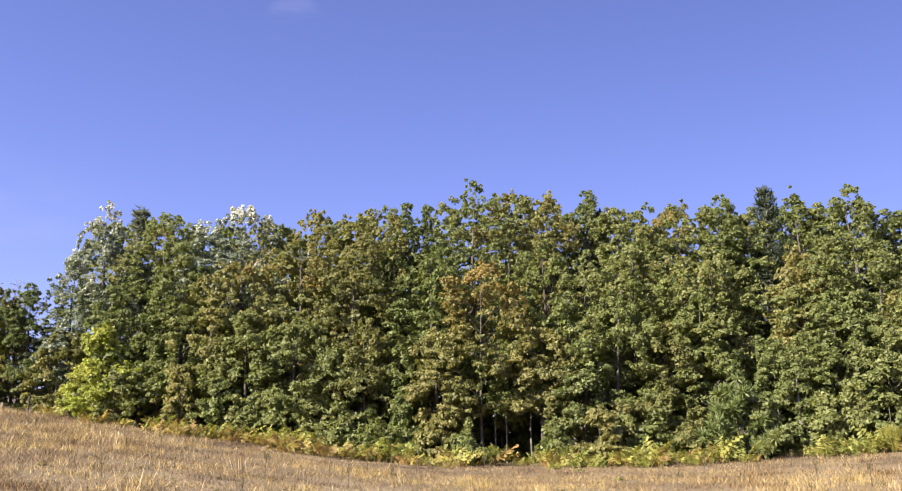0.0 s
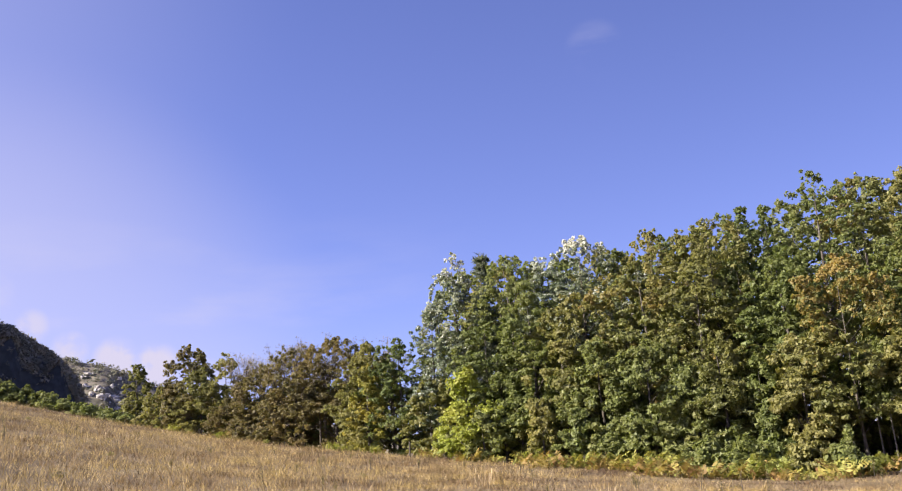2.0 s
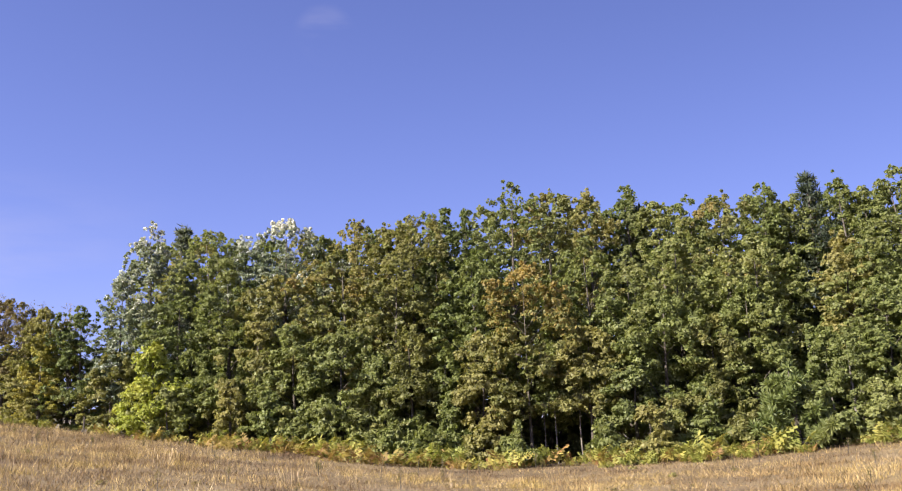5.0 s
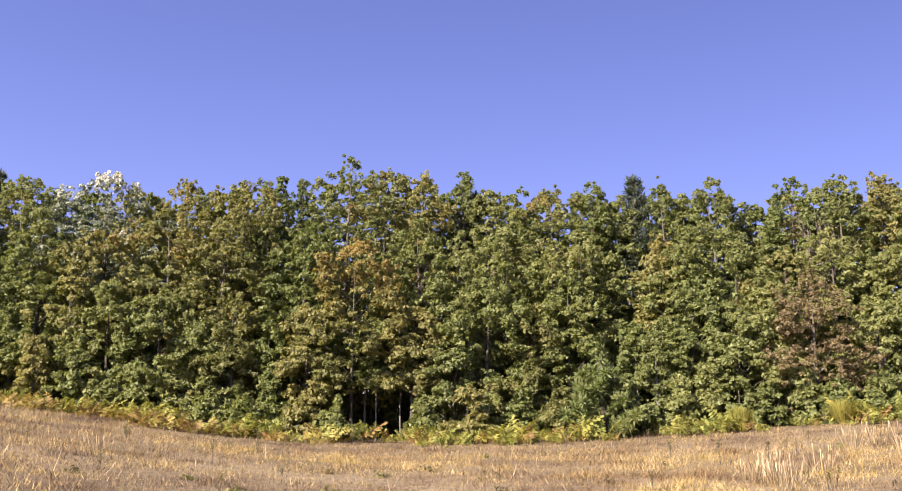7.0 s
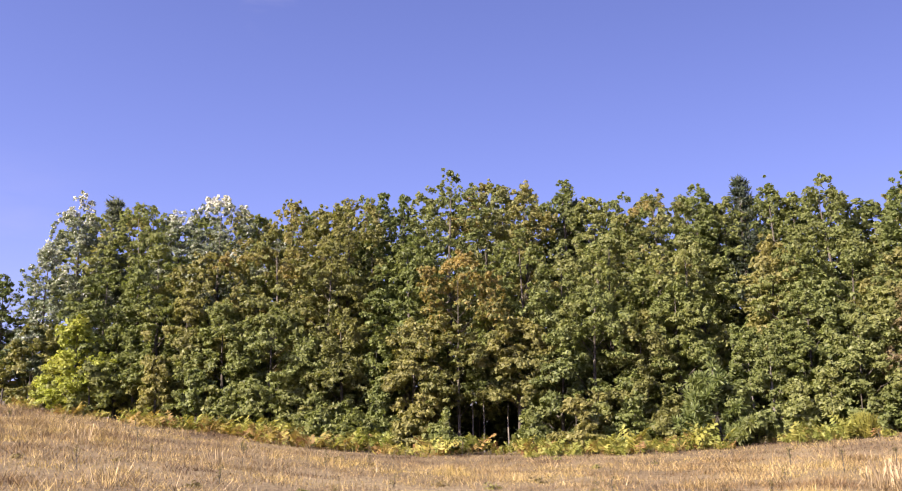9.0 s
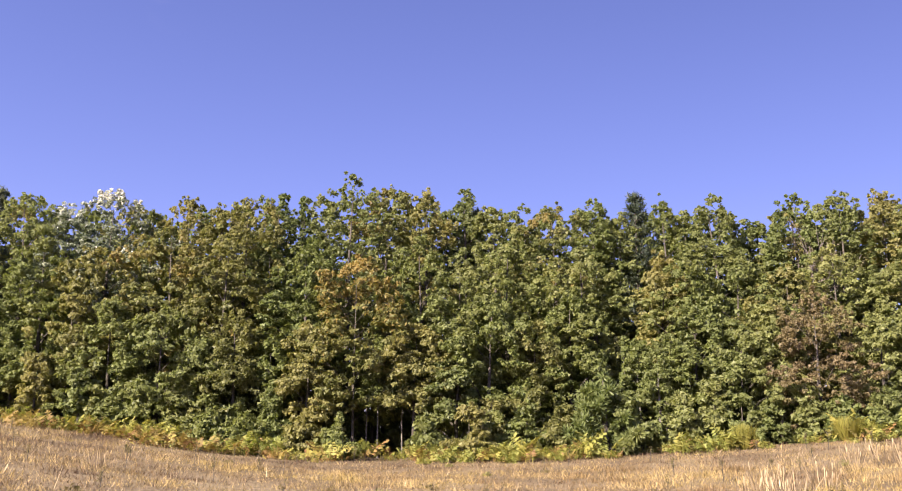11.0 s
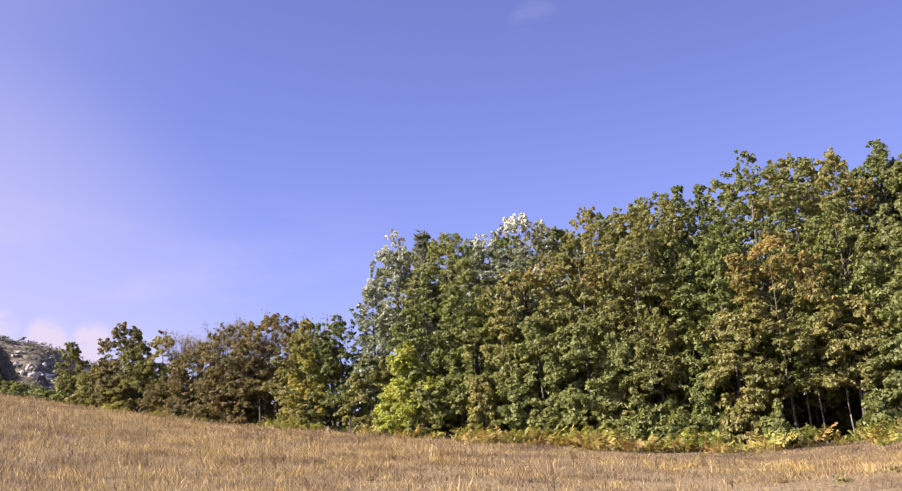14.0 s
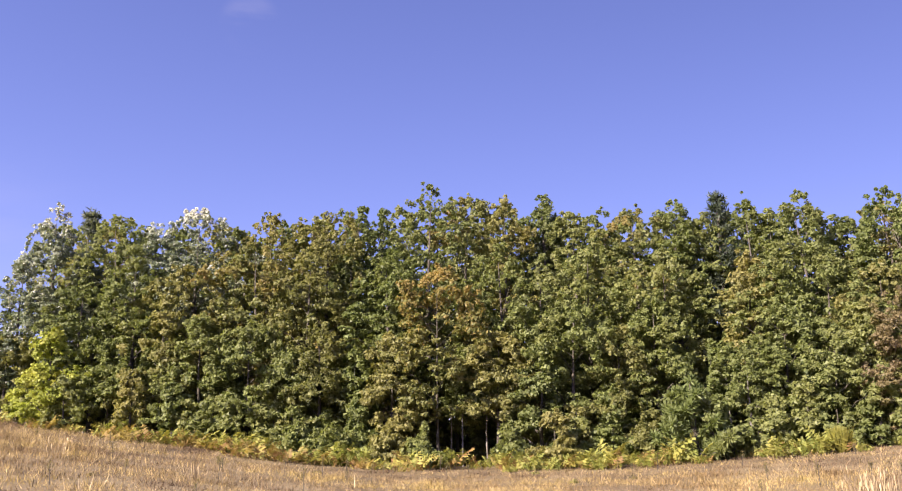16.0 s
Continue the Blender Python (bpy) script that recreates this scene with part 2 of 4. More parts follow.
def blades(rng, spots, normals, length, width):
    """Pointed leaf blades lying in the planes of their normals, turned at random."""
    count = len(spots)
    side = unit(np.cross(normals, unit(rng.normal(size=(count, 3)))))
    ahead = np.cross(normals, side)
    length, width = np.broadcast_to(length, count)[:, None], np.broadcast_to(width, count)[:, None]
    droop = normals * length * 0.18
    return np.stack([spots - ahead * length * 0.5 - droop, spots + side * width * 0.5, spots + ahead * length * 0.5 - droop, spots - side * width * 0.5], axis=1)


def add_tube(vs, fs, points, radii, sides=6):
    """Appends a tapered tube along points to the lists of a mesh."""
    start = len(vs)
    for i, (p, r) in enumerate(zip(points, radii)):
        d = (points[min(i + 1, len(points) - 1)] - points[max(i - 1, 0)]).normalized()
        a = d.orthogonal().normalized()
        b = d.cross(a)
        for k in range(sides):
            t = 2 * math.pi * k / sides
            vs.append(p + r * (math.cos(t) * a + math.sin(t) * b))
    for i in range(len(points) - 1):
        for k in range(sides):
            j = (k + 1) % sides
            q = start + i * sides
            fs.append((q + k, q + j, q + sides + j, q + sides + k))
    fs.append(tuple(start + (len(points) - 1) * sides + k for k in range(sides)))


def part_mesh(name, me, parent, label=""):
    ob = new(name, me)
    ob.parent = parent
    return tagged(ob, label)


def smooth(me):
    me.polygons.foreach_set("use_smooth", [True] * len(me.polygons))


# ---- the lie of the land
EDGE_AZ = [-70, -45, -35, -28, -22, -15, -8, -3, 2, 6, 10, 16, 21, 26, 32, 37, 43, 49, 60, 75]
EDGE_EL = [1.6, 1.6, 1.2, 0.7, 0.2, -0.2, -0.45, -0.45, -0.3, 0.0, 0.6, 1.4, 2.1, 2.75, 3.65, 4.55, 5.75, 7.15, 8.2, 6.2]
EDGE_R = [34, 31, 30, 29, 28.5, 28, 27.5, 27.5, 28, 28.5, 29.5, 31.5, 34, 37, 41, 45, 49, 52, 55, 55]


def edge(az):
    """Distance of the meadow's far edge from the eye's foot, and the ground's height there."""
    spread = (-3, -1, 1, 3)
    el = sum(np.interp(az + d, EDGE_AZ, EDGE_EL) for d in spread) / 4
    r = sum(np.interp(az + d, EDGE_AZ, EDGE_R) for d in spread) / 4
    fade = np.clip((150 - np.abs(az)) / 80, 0, 1)
    return r, (1.6 + r * np.tan(np.radians(el))) * fade


def ground_z(x, y):
    x, y = np.asarray(x, float), np.asarray(y, float)
    r, az = np.hypot(x, y), np.degrees(np.arctan2(-x, y))
    far, z = edge(az)
    s = r / far
    rise = np.where(s < 1, s ** 1.2, 1 + 0.35 * (1 - np.exp(-np.maximum(s - 1, 0) * 1.5)))
    bumps = 0.05 * np.sin(x * 0.9 + 1.3) * np.sin(y * 0.7) + 0.03 * np.sin(x * 2.1) * np.sin(y * 1.7 + 0.5)
    return z * rise + bumps * np.clip(r / 6, 0, 1) * np.clip(1.2 - s, 0, 1)


def place(az, r):
    a = math.radians(az)
    x, y = -r * math.sin(a), r * math.cos(a)
    return x, y, float(ground_z(x, y))


def build_ground():
    rings = np.concatenate([[0.0], np.arange(1, 60, 1.0), np.geomspace(60, 3000, 40)])
    turns = np.radians(np.arange(-180, 180, 2.5))
    vs, fs = [], []
    for r in rings:
        for a in turns:
            x, y = -r * math.sin(a), r * math.cos(a)
            vs.append((x, y, float(ground_z(x, y)) if r else 0.0))
    k = len(turns)
    for i in range(len(rings) - 1):
        for j in range(k):
            j2 = (j + 1) % k
            fs.append((i * k + j, i * k + j2, (i + 1) * k + j2, (i + 1) * k + j))
    me = bpy.data.meshes.new("ground")
    me.from_pydata(vs, [], fs)
    me.materials.append(SOIL)
    smooth(me)
    me.update()
    return tagged(new("ground", me), "dry sloping meadow ground with straw-coloured soil", "ground", kind="structure")


build_ground()


# ---- trees
LEAF_SHARE = 1.33
SCRUB = "trees and shrubs along the upper slope"


def outline(shape, t):
    """Share of the crown's full radius at the height share t."""
    t = np.clip(t, 0, 1)
    if shape == "cone":
        return (1 - t) ** 0.8 * np.minimum(1, t * 6 + 0.35)
    if shape == "column":
        return np.minimum(1, t * 4 + 0.4) * (1 - t ** 3) ** 0.6
    if shape == "dome":
        return np.minimum(1, t * 3 + 0.6) * np.sqrt(np.maximum(0, 1 - t ** 2.2))
    return np.minimum(1, t * 2.2 + 0.55) * np.maximum(0, 1 - t ** 4.0) ** 0.6


# shady openings in the leaves: turn, upward angle, half width and half height in degrees, how far behind the meadow's edge
HOLLOWS = [(29.5, 4.5, 1.25, 1.0, 1.4), (19.1, 8.9, 0.95, 0.75, 2.6), (4.0, 6.2, 0.6, 0.4, 1.6), (-17.8, 5.9, 0.5, 1.9, 1.6), (-2.9, 1.9, 1.7, 1.5, 1.0), (16.2, 6.3, 0.45, 0.9, 1.6),
           (13.6, 7.4, 0.5, 0.5, 2.2), (5.7, 3.3, 0.8, 0.45, 1.0), (11.2, 1.7, 0.8, 0.5, 0.5), (-8.0, 1.6, 1.3, 0.6, 0.8), (-13.7, 3.0, 0.5, 0.9, 0.8), (-5.9, 9.4, 0.55, 0.6, 2.0), (-19.6, 2.6, 0.6, 0.6, 0.6), (23.6, 4.0, 0.9, 0.5, 0.8)]


def in_hollow(p):
    """Which of the places p lie in one of the openings."""
    inside = np.zeros(len(p), bool)
    for az, el, wide, high, back in HOLLOWS:
        a = math.radians(az)
        r = float(edge(az)[0]) + back
        along = np.array([-math.sin(a), math.cos(a)])
        u = (p[:, :2] @ along - r) / 1.7
        v = (p[:, :2] @ np.array([along[1], -along[0]])) / (r * math.tan(math.radians(wide)))
        w = (p[:, 2] - 1.6 - r * math.tan(math.radians(el))) / (r * math.tan(math.radians(high)))
        inside |= u * u + v * v + w * w < 1
    return inside


def tree(az, r, height, radius, leaves, shape="egg", skirt=0.06, count=12500, leaf=0.12, label="", group="trees of the wood's edge", name="tree", lean=0.0, bark=None, stem=1.0, puff=0.62, top_leaves="", spiky=0.0, lobe=0.66):
    """A stem with limbs that end in rounded boughs, each bough made of flat sprays of leaves."""
    seed = int(abs(az) * 1000 + r * 77 + height * 13 + (5 if az < 0 else 0))
    rng = np.random.default_rng(seed)
    rnd = random.Random(seed)
    x, y, z = place(az, r)
    root = tagged(new(name), label or "leafy tree at the edge of the wood", name.replace("_", " "), group)
    turn = rnd.uniform(0, 6.28)
    root.matrix_world = Matrix.Translation((x, y, z - 0.05)) @ Matrix.Rotation(turn, 4, "Z")
    count = int(count * LEAF_SHARE)
    low = height * skirt
    tall = height - low
    bend = [Vector((rnd.uniform(-1, 1), rnd.uniform(-1, 1), 0)) * height * 0.014 for _ in range(3)]
    thick = (0.012 * height + 0.02) * stem
    spine = [Vector((0, 0, 0)), Vector((0, 0, height * 0.3)) + bend[0], Vector((lean * 0.5, 0, height * 0.62)) + bend[1], Vector((lean, 0, height * 0.93)) + bend[2]]
    vs, fs = [], []
    add_tube(vs, fs, spine, [thick * 1.25, thick * 0.9, thick * 0.4, thick * 0.1], 7)
    # rounded boughs, set round the stem and nearly filling the crown's outline
    n = int(14 + 3.6 * radius * tall / lobe ** 2)
    t = rng.random(n * 4)
    t = t[rng.random(len(t)) < (outline(shape, t) * 0.85 + 0.15) * np.where(t > 0.68, 1.0, 0.72)][:n]
    t = np.concatenate([t, [0.88, 0.93, 0.99]])
    n = len(t)
    ang = np.arange(n) * 2.39996 + rng.normal(0, 0.5, n)
    swell = 1 + 0.22 * np.sin(ang * 2 + seed % 7) * np.sin(t * 7 + seed % 5) + rng.normal(0, 0.1, n)
    size = lobe * np.clip(rng.lognormal(-0.62, 0.32, n), 0.26, 0.95) * (0.72 + 0.12 * min(radius, 2.6)) * np.where(t > 0.8, 0.8, 1.0)
    size = np.minimum(size, radius * 0.6)
    size[-3:] = np.clip(size[-3:], 0.34, 0.55)
    env = outline(shape, t) * radius * swell
    reach = np.maximum(env - size * 0.75, 0) * np.where(rng.random(n) < 0.4, np.sqrt(rng.uniform(0.05, 0.9, n)), 1.0)
    cz = low + t * tall - size * 0.7 * t
    mid = np.stack([np.cos(ang) * reach + lean * t, np.sin(ang) * reach, cz], -1)
    for i in rng.permutation(n)[: min(n, 20)]:
        foot = float(max(0.12 * height, low * 0.9, cz[i] - reach[i] * rnd.uniform(0.5, 1.1)))
        f = min(foot / height, 0.9)
        a = Vector((lean * f, 0, foot)) + bend[1] * f
        b = Vector(mid[i])
        c = a.lerp(b, 0.55) + Vector((0, 0, 0.12 * float(reach[i])))
        w = thick * 0.3 * (1.15 - f)
        add_tube(vs, fs, [a, c, b], [w, w * 0.6, w * 0.2], 4)
    # sprays over every bough, thickest on its upper and outer side
    per = max(3.0, count / 30.0 / float((size ** 2).sum()))
    many = np.maximum(3, (per * size ** 2).astype(int))
    own = np.repeat(np.arange(n), many)
    m = len(own)
    outward = unit(np.stack([mid[own, 0], mid[own, 1], np.zeros(m)], -1) + 1e-6)
    d = unit(unit(rng.normal(size=(m, 3))) + np.array([0, 0, 0.55]) + outward * 0.6)
    flat = np.array([1.0, 1.0, 1.1 if leaves == "silver" else max(puff + 0.25, 0.9)])
    heart = mid[own] + d * flat * (size[own] * rng.uniform(0.4, 1.25, m))[:, None]
    tips = (t[own] > 0.78) & (rng.random(m) < 0.22 + spiky)
    heart[tips, 2] += rng.uniform(0.05, 0.22 + 0.5 * spiky, tips.sum())
    wide = rng.uniform(0.08, 0.22, m) * (leaf / 0.12) ** 0.6 * np.where(tips, 0.5, np.where(t[own] > 0.78, 0.68, 1.0))
    face = unit(np.array([0, 0, 0.6]) + d * 0.8 + rng.normal(size=(m, 3)) * 0.2)
    # leaves of the sprays, small flattened puffs
    which = rng.integers(0, m, count)
    e = unit(rng.normal(size=(count, 3)) + face[which] * 0.7)
    spots = heart[which] + e * np.stack([np.ones(count), np.ones(count), np.where(t[own][which] > 0.78, 1.0, 0.5)], -1) * (wide[which] * rng.uniform(0.55, 1.1, count))[:, None]
    normal = unit(face[which] * 0.5 + e * 0.5 + rng.normal(size=(count, 3)) * 0.55)
    ahead = unit(np.cross(normal, rng.normal(size=(count, 3))))
    side = np.cross(normal, ahead)
    ln = (leaf * 0.9 * rng.uniform(0.7, 1.35, count))[:, None]
    tris = np.stack([spots - ahead * ln * 0.45 - side * ln * 0.36, spots - ahead * ln * 0.45 + side * ln * 0.36, spots + ahead * ln * 0.55], axis=1)
    c, s_ = math.cos(turn), math.sin(turn)
    there = np.stack([x + spots[:, 0] * c - spots[:, 1] * s_, y + spots[:, 0] * s_ + spots[:, 1] * c, z + spots[:, 2]], -1)
    keep = ~in_hollow(there)
    tris, spots = tris[keep], spots[keep]
    me = bpy.data.meshes.new("trunk")
    me.from_pydata(vs, [], fs)
    me.materials.append(bark or BARK)
    smooth(me)
    part_mesh("trunk", me, root)
    share = (spots[:, 2] - low) / tall
    if leaves == "silver":  # wind has turned up the pale undersides at the top and the rim
        rim = np.hypot(spots[:, 0], spots[:, 1]) > outline(shape, share) * radius * 0.86
        turned = rng.random(len(spots)) < np.where(share > 0.91, 0.85, np.where(share > 0.84, 0.3, np.where(rim & (share > 0.3), 0.10, 0.015)))
        tagged(part_mesh("pale_rim", tri_mesh("pale_rim", tris[turned], LEAF["pale"]), root), "white-felted leaf undersides", kind="stuff")
        tris = tris[~turned]
    elif top_leaves:  # the upper boughs have begun to turn
        turned = rng.random(len(spots)) < np.clip((share - 0.45) * 1.9, 0.04, 0.85)
        tagged(part_mesh("turning_leaves", tri_mesh("turning_leaves", tris[turned], LEAF[top_leaves]), root), "leaves turning orange-brown", kind="stuff")
        tris = tris[~turned]
    part_mesh("crown", tri_mesh("crown", tris, LEAF[leaves]), root)
    return root


def bare_tree(az, back, el, half, label):
    """A half-bare tree: upright thin boughs that fork into finer and finer twigs, with few leaves left."""
    rnd = random.Random(int(abs(az) * 100))
    rng = np.random.default_rng(int(abs(az) * 100))
    r = float(edge(az)[0]) + back + 1.3
    height = rise(az, r, el)
    spread = math.tan(math.radians(half * 0.8))
    root = tagged(new("tree"), label, "tree", SCRUB)
    x, y, z = place(az, r)
    root.location = (x, y, z - 0.05)
    vs, fs, ends = [], [], []

    def fork(a, way, length, w, depth):
        b = a + way * length
        c = a.lerp(b, 0.5) + Vector((rnd.uniform(-1, 1), rnd.uniform(-1, 1), 0)) * length * 0.07
        add_tube(vs, fs, [a, c, b], [w, w * 0.8, w * 0.55], 3)
        if depth == 0:
            ends.append(tuple(b))
            return
        for k in range(rnd.choice([2, 3, 3])):
            turn = Vector((rnd.gauss(0, 0.3), rnd.gauss(0, 0.3), rnd.uniform(0.0, 0.3)))
            fork(a.lerp(b, rnd.uniform(0.55, 1.0)), (way + turn).normalized(), length * rnd.uniform(0.5, 0.8), w * 0.62, depth - 1)

    for k in range(7):
        q = rnd.uniform(0, 6.283)
        fork(Vector((0, 0, height * rnd.uniform(0.1, 0.3))), Vector((math.cos(q) * spread * 2.2, math.sin(q) * spread * 2.2, 1)).normalized(), height * 0.3, 0.035, 3)
    add_tube(vs, fs, [Vector((0, 0, 0)), Vector((0, 0, height * 0.32))], [0.07, 0.05], 6)
    top = max(v.z for v in vs)
    vs = [Vector((v.x, v.y, v.z * height / top)) for v in vs]
    me = bpy.data.meshes.new("trunk")
    me.from_pydata(vs, [], fs)
    me.materials.append(TWIG)
    part_mesh("trunk", me, root)
    mid = np.array(ends) * np.array([1, 1, height / top])
    which = rng.integers(0, len(mid), 1500)
    spots = mid[which] * np.array([1, 1, 0.96]) + rng.normal(size=(1500, 3)) * 0.12
    part_mesh("crown", quad_mesh("crown", blades(rng, spots, unit(rng.normal(size=(1500, 3)) + np.array([0, 0, 0.6])), rng.uniform(0.05, 0.09, 1500), 0.05), LEAF["twig"]), root)
    return root


def conifer(az, r, height, radius, label, bare=0.2, count=5200, shade="blue", group="conifers above the wood"):
    """Whorls of drooping branches set with needle tufts round a straight stem."""
    seed = int(abs(az) * 991 + r * 31 + height * 7)
    rng = np.random.default_rng(seed)
    rnd = random.Random(seed)
    x, y, z = place(az, r)
    root = tagged(new("conifer"), label, "conifer", group)
    root.location = (x, y, z - 0.05)
    vs, fs = [], []
    top = Vector((rnd.uniform(-0.1, 0.1), 0, height))
    add_tube(vs, fs, [Vector((0, 0, 0)), top * 0.5, top], [0.13, 0.08, 0.012], 7)
    tufts = []
    level = height * bare
    while level < height - 0.25:
        s = (level - height * bare) / (height * (1 - bare))
        out = radius * (1 - s) ** 0.75 + 0.18
        for k in range(6):
            a = rnd.uniform(0, 6.283)
            reach = out * rnd.uniform(0.65, 1.1)
            b = Vector((math.cos(a) * reach, math.sin(a) * reach, level + reach * rnd.uniform(0.25, 0.75)))
            add_tube(vs, fs, [Vector((0, 0, level)), b], [0.022, 0.006], 4)
            for q in (0.45, 0.65, 0.82, 0.95, 1.04):
                tufts.append(Vector((0, 0, level)).lerp(b, q))
        level += 0.34
    tufts.append(top)
    me = bpy.data.meshes.new("trunk")
    me.from_pydata(vs, [], fs)
    me.materials.append(BARK)
    part_mesh("trunk", me, root)
    mid = np.array([tuple(p) for p in tufts])
    which = rng.integers(0, len(mid), count)
    d = unit(rng.normal(size=(count, 3)) + np.array([0, 0, 0.5]))
    spots = mid[which] + d * rng.uniform(0.04, 0.2, (count, 1))
    normals = unit(np.cross(d, rng.normal(size=(count, 3))))
    side = unit(np.cross(normals, d))
    ln, wd = rng.uniform(0.16, 0.30, (count, 1)), 0.05
    quads = np.stack([spots - d * ln * 0.5, spots + side * wd * 0.5, spots + d * ln * 0.5, spots - side * wd * 0.5], axis=1)
    part_mesh("crown", quad_mesh("crown", quads, LEAF[shade]), root)
    return root


def rise(az, r, el):
    """Height of a thing at that place whose top stands at the angle el above the eye."""
    return 1.6 + r * math.tan(math.radians(el)) - place(az, r)[2]


SKY_AZ = [-60, -36, -33, -31, -28.7, -26.7, -24, -22.3, -19.5, -18, -16.7, -14, -11, -8.7, -6, -3.8, -1.5, 1.3, 3, 5, 8.6, 10.3, 12.9, 15.4, 17.6, 21, 22.3, 23.5, 26, 30]
SKY_EL = [13.2, 13.9, 14.1, 14.3, 14.3, 13.0, 14.6, 14.0, 14.6, 14.1, 15.0, 14.7, 14.6, 15.0, 15.6, 16.0, 16.2, 14.5, 15.0, 14.9, 14.4, 13.8, 14.4, 13.6, 13.9, 13.6, 11, 9, 9, 9]


def skyline(az):
    """The angle at which the wood's top stands over the eye."""
    return float(np.interp(az, SKY_AZ, SKY_EL))


def planted(az, back, el, half, leaves, label, **more):
    """A tree so far behind the meadow's edge, its top and half width given as seen from the eye."""
    r = float(edge(az)[0]) + back + 1.3
    return tree(az, r, rise(az, r, el + (0.45 if more.get("group") == SCRUB else 0.25)), r * math.tan(math.radians(half)) * 1.34, leaves, label=label, **more)


# the crowns against the sky, far row
planted(21.0, 2.6, 14.2, 1.75, "silver", "silver poplar with pale leaf undersides on the skyline", shape="column", skirt=0.08, count=22000, leaf=0.095, lobe=0.5)
planted(22.5, 1.8, 11.3, 1.4, "silver", "lower silver poplar with white-edged crown", shape="column", skirt=0.08, count=16000, leaf=0.095, lobe=0.5)
planted(17.6, 4.0, 14.1, 2.1, "light", "tall green poplar on the skyline", shape="column", skirt=0.42, lobe=0.5, leaf=0.1, count=12554)
planted(15.3, 5.0, 13.6, 1.6, "silver", "pale grey-green poplar on the skyline", shape="column", skirt=0.42, lobe=0.5, leaf=0.1, count=12554)
planted(12.9, 4.5, 14.7, 2.5, "silver", "broad pale poplar with whitish leaf tips", shape="egg", skirt=0.42, lobe=0.5, leaf=0.1, count=19440)
planted(10.5, 6.0, 13.8, 1.8, "light", "green tree behind the pale poplar", skirt=0.42, lobe=0.5, leaf=0.1, count=12554)
planted(8.6, 6.0, 14.7, 1.6, "olive", "thin-topped olive tree on the skyline", skirt=0.42, lobe=0.5, leaf=0.1, count=8035)
planted(6.6, 6.0, 14.3, 1.7, "olive", "olive-brown tree on the skyline", skirt=0.42, lobe=0.5, leaf=0.1, count=12554)
planted(4.9, 5.0, 15.0, 2.0, "olive", "pointed brownish-green tree on the skyline", skirt=0.42, lobe=0.5, leaf=0.1, count=12554)
planted(2.9, 6.5, 15.4, 1.1, "dark", "slender dark tree with clumped top", shape="column", skirt=0.08, count=6510)
planted(1.6, 6.5, 15.2, 0.8, "dark", "slim dark tree with tufted top", shape="column", skirt=0.42, lobe=0.5, leaf=0.1, count=5022)
planted(-1.4, 5.0, 16.6, 2.1, "dark", "tallest dark green tree of the wood", skirt=0.42, lobe=0.5, leaf=0.1, count=14061, spiky=0.25)
planted(-3.8, 6.0, 16.1, 1.9, "russet", "tan-tinged tree beside the tallest one", skirt=0.42, lobe=0.5, leaf=0.1, count=12554)
planted(-6.1, 6.0, 15.8, 1.6, "olive", "rounded olive tree on the skyline", skirt=0.42, lobe=0.5, leaf=0.1, count=12554)
planted(-8.7, 6.5, 16.1, 0.95, "dark", "narrow dark green tree poking over the wood", shape="column", skirt=0.42, lobe=0.5, leaf=0.1, count=6026)
planted(-10.5, 6.0, 14.7, 1.9, "light", "light green tree on the skyline", skirt=0.42, lobe=0.5, leaf=0.1, count=12554)
planted(-12.4, 6.5, 15.0, 1.5, "dark", "dark tree on the skyline", skirt=0.42, lobe=0.5, leaf=0.1, count=8035)
planted(-14.2, 6.0, 14.9, 2.3, "russet", "tree with a brown turning top", skirt=0.42, lobe=0.5, leaf=0.1, count=12554)
planted(-16.7, 6.0, 15.2, 1.6, "green", "round green tree on the skyline", shape="dome", skirt=0.42, lobe=0.5, leaf=0.1, count=12554)
planted(-18.3, 6.5, 14.3, 1.5, "light", "light green tree of the far row", skirt=0.42, lobe=0.5, leaf=0.1, count=8035)
planted(-21.1, 6.0, 15.0, 1.1, "green", "narrow green tree beside the pine", skirt=0.42, lobe=0.5, leaf=0.1, count=7030)
planted(-22.4, 6.5, 14.2, 1.4, "green", "green tree of the far row", skirt=0.42, lobe=0.5, leaf=0.1, count=8035)
planted(-24.0, 5.5, 15.0, 1.7, "light", "bright round-headed tree on the skyline", shape="dome", skirt=0.42, lobe=0.5, leaf=0.1, count=12554)
planted(-26.8, 7.0, 13.0, 1.4, "light", "lower tree in a dip of the skyline", skirt=0.42, lobe=0.5, leaf=0.1, count=8035)
planted(-28.7, 6.0, 14.6, 1.6, "green", "green pointed tree beyond the dip", skirt=0.42, lobe=0.5, leaf=0.1, count=12554)
planted(-31.2, 6.0, 14.6, 1.5, "light", "light green tree on the skyline", skirt=0.42, lobe=0.5, leaf=0.1, count=12554)
planted(-33.4, 6.5, 14.3, 1.4, "olive", "olive tree on the skyline", skirt=0.42, lobe=0.5, leaf=0.1, count=12554)
planted(-35.8, 6.0, 14.4, 1.7, "light", "light green tree on the skyline", skirt=0.42, lobe=0.5, leaf=0.1, count=12554)
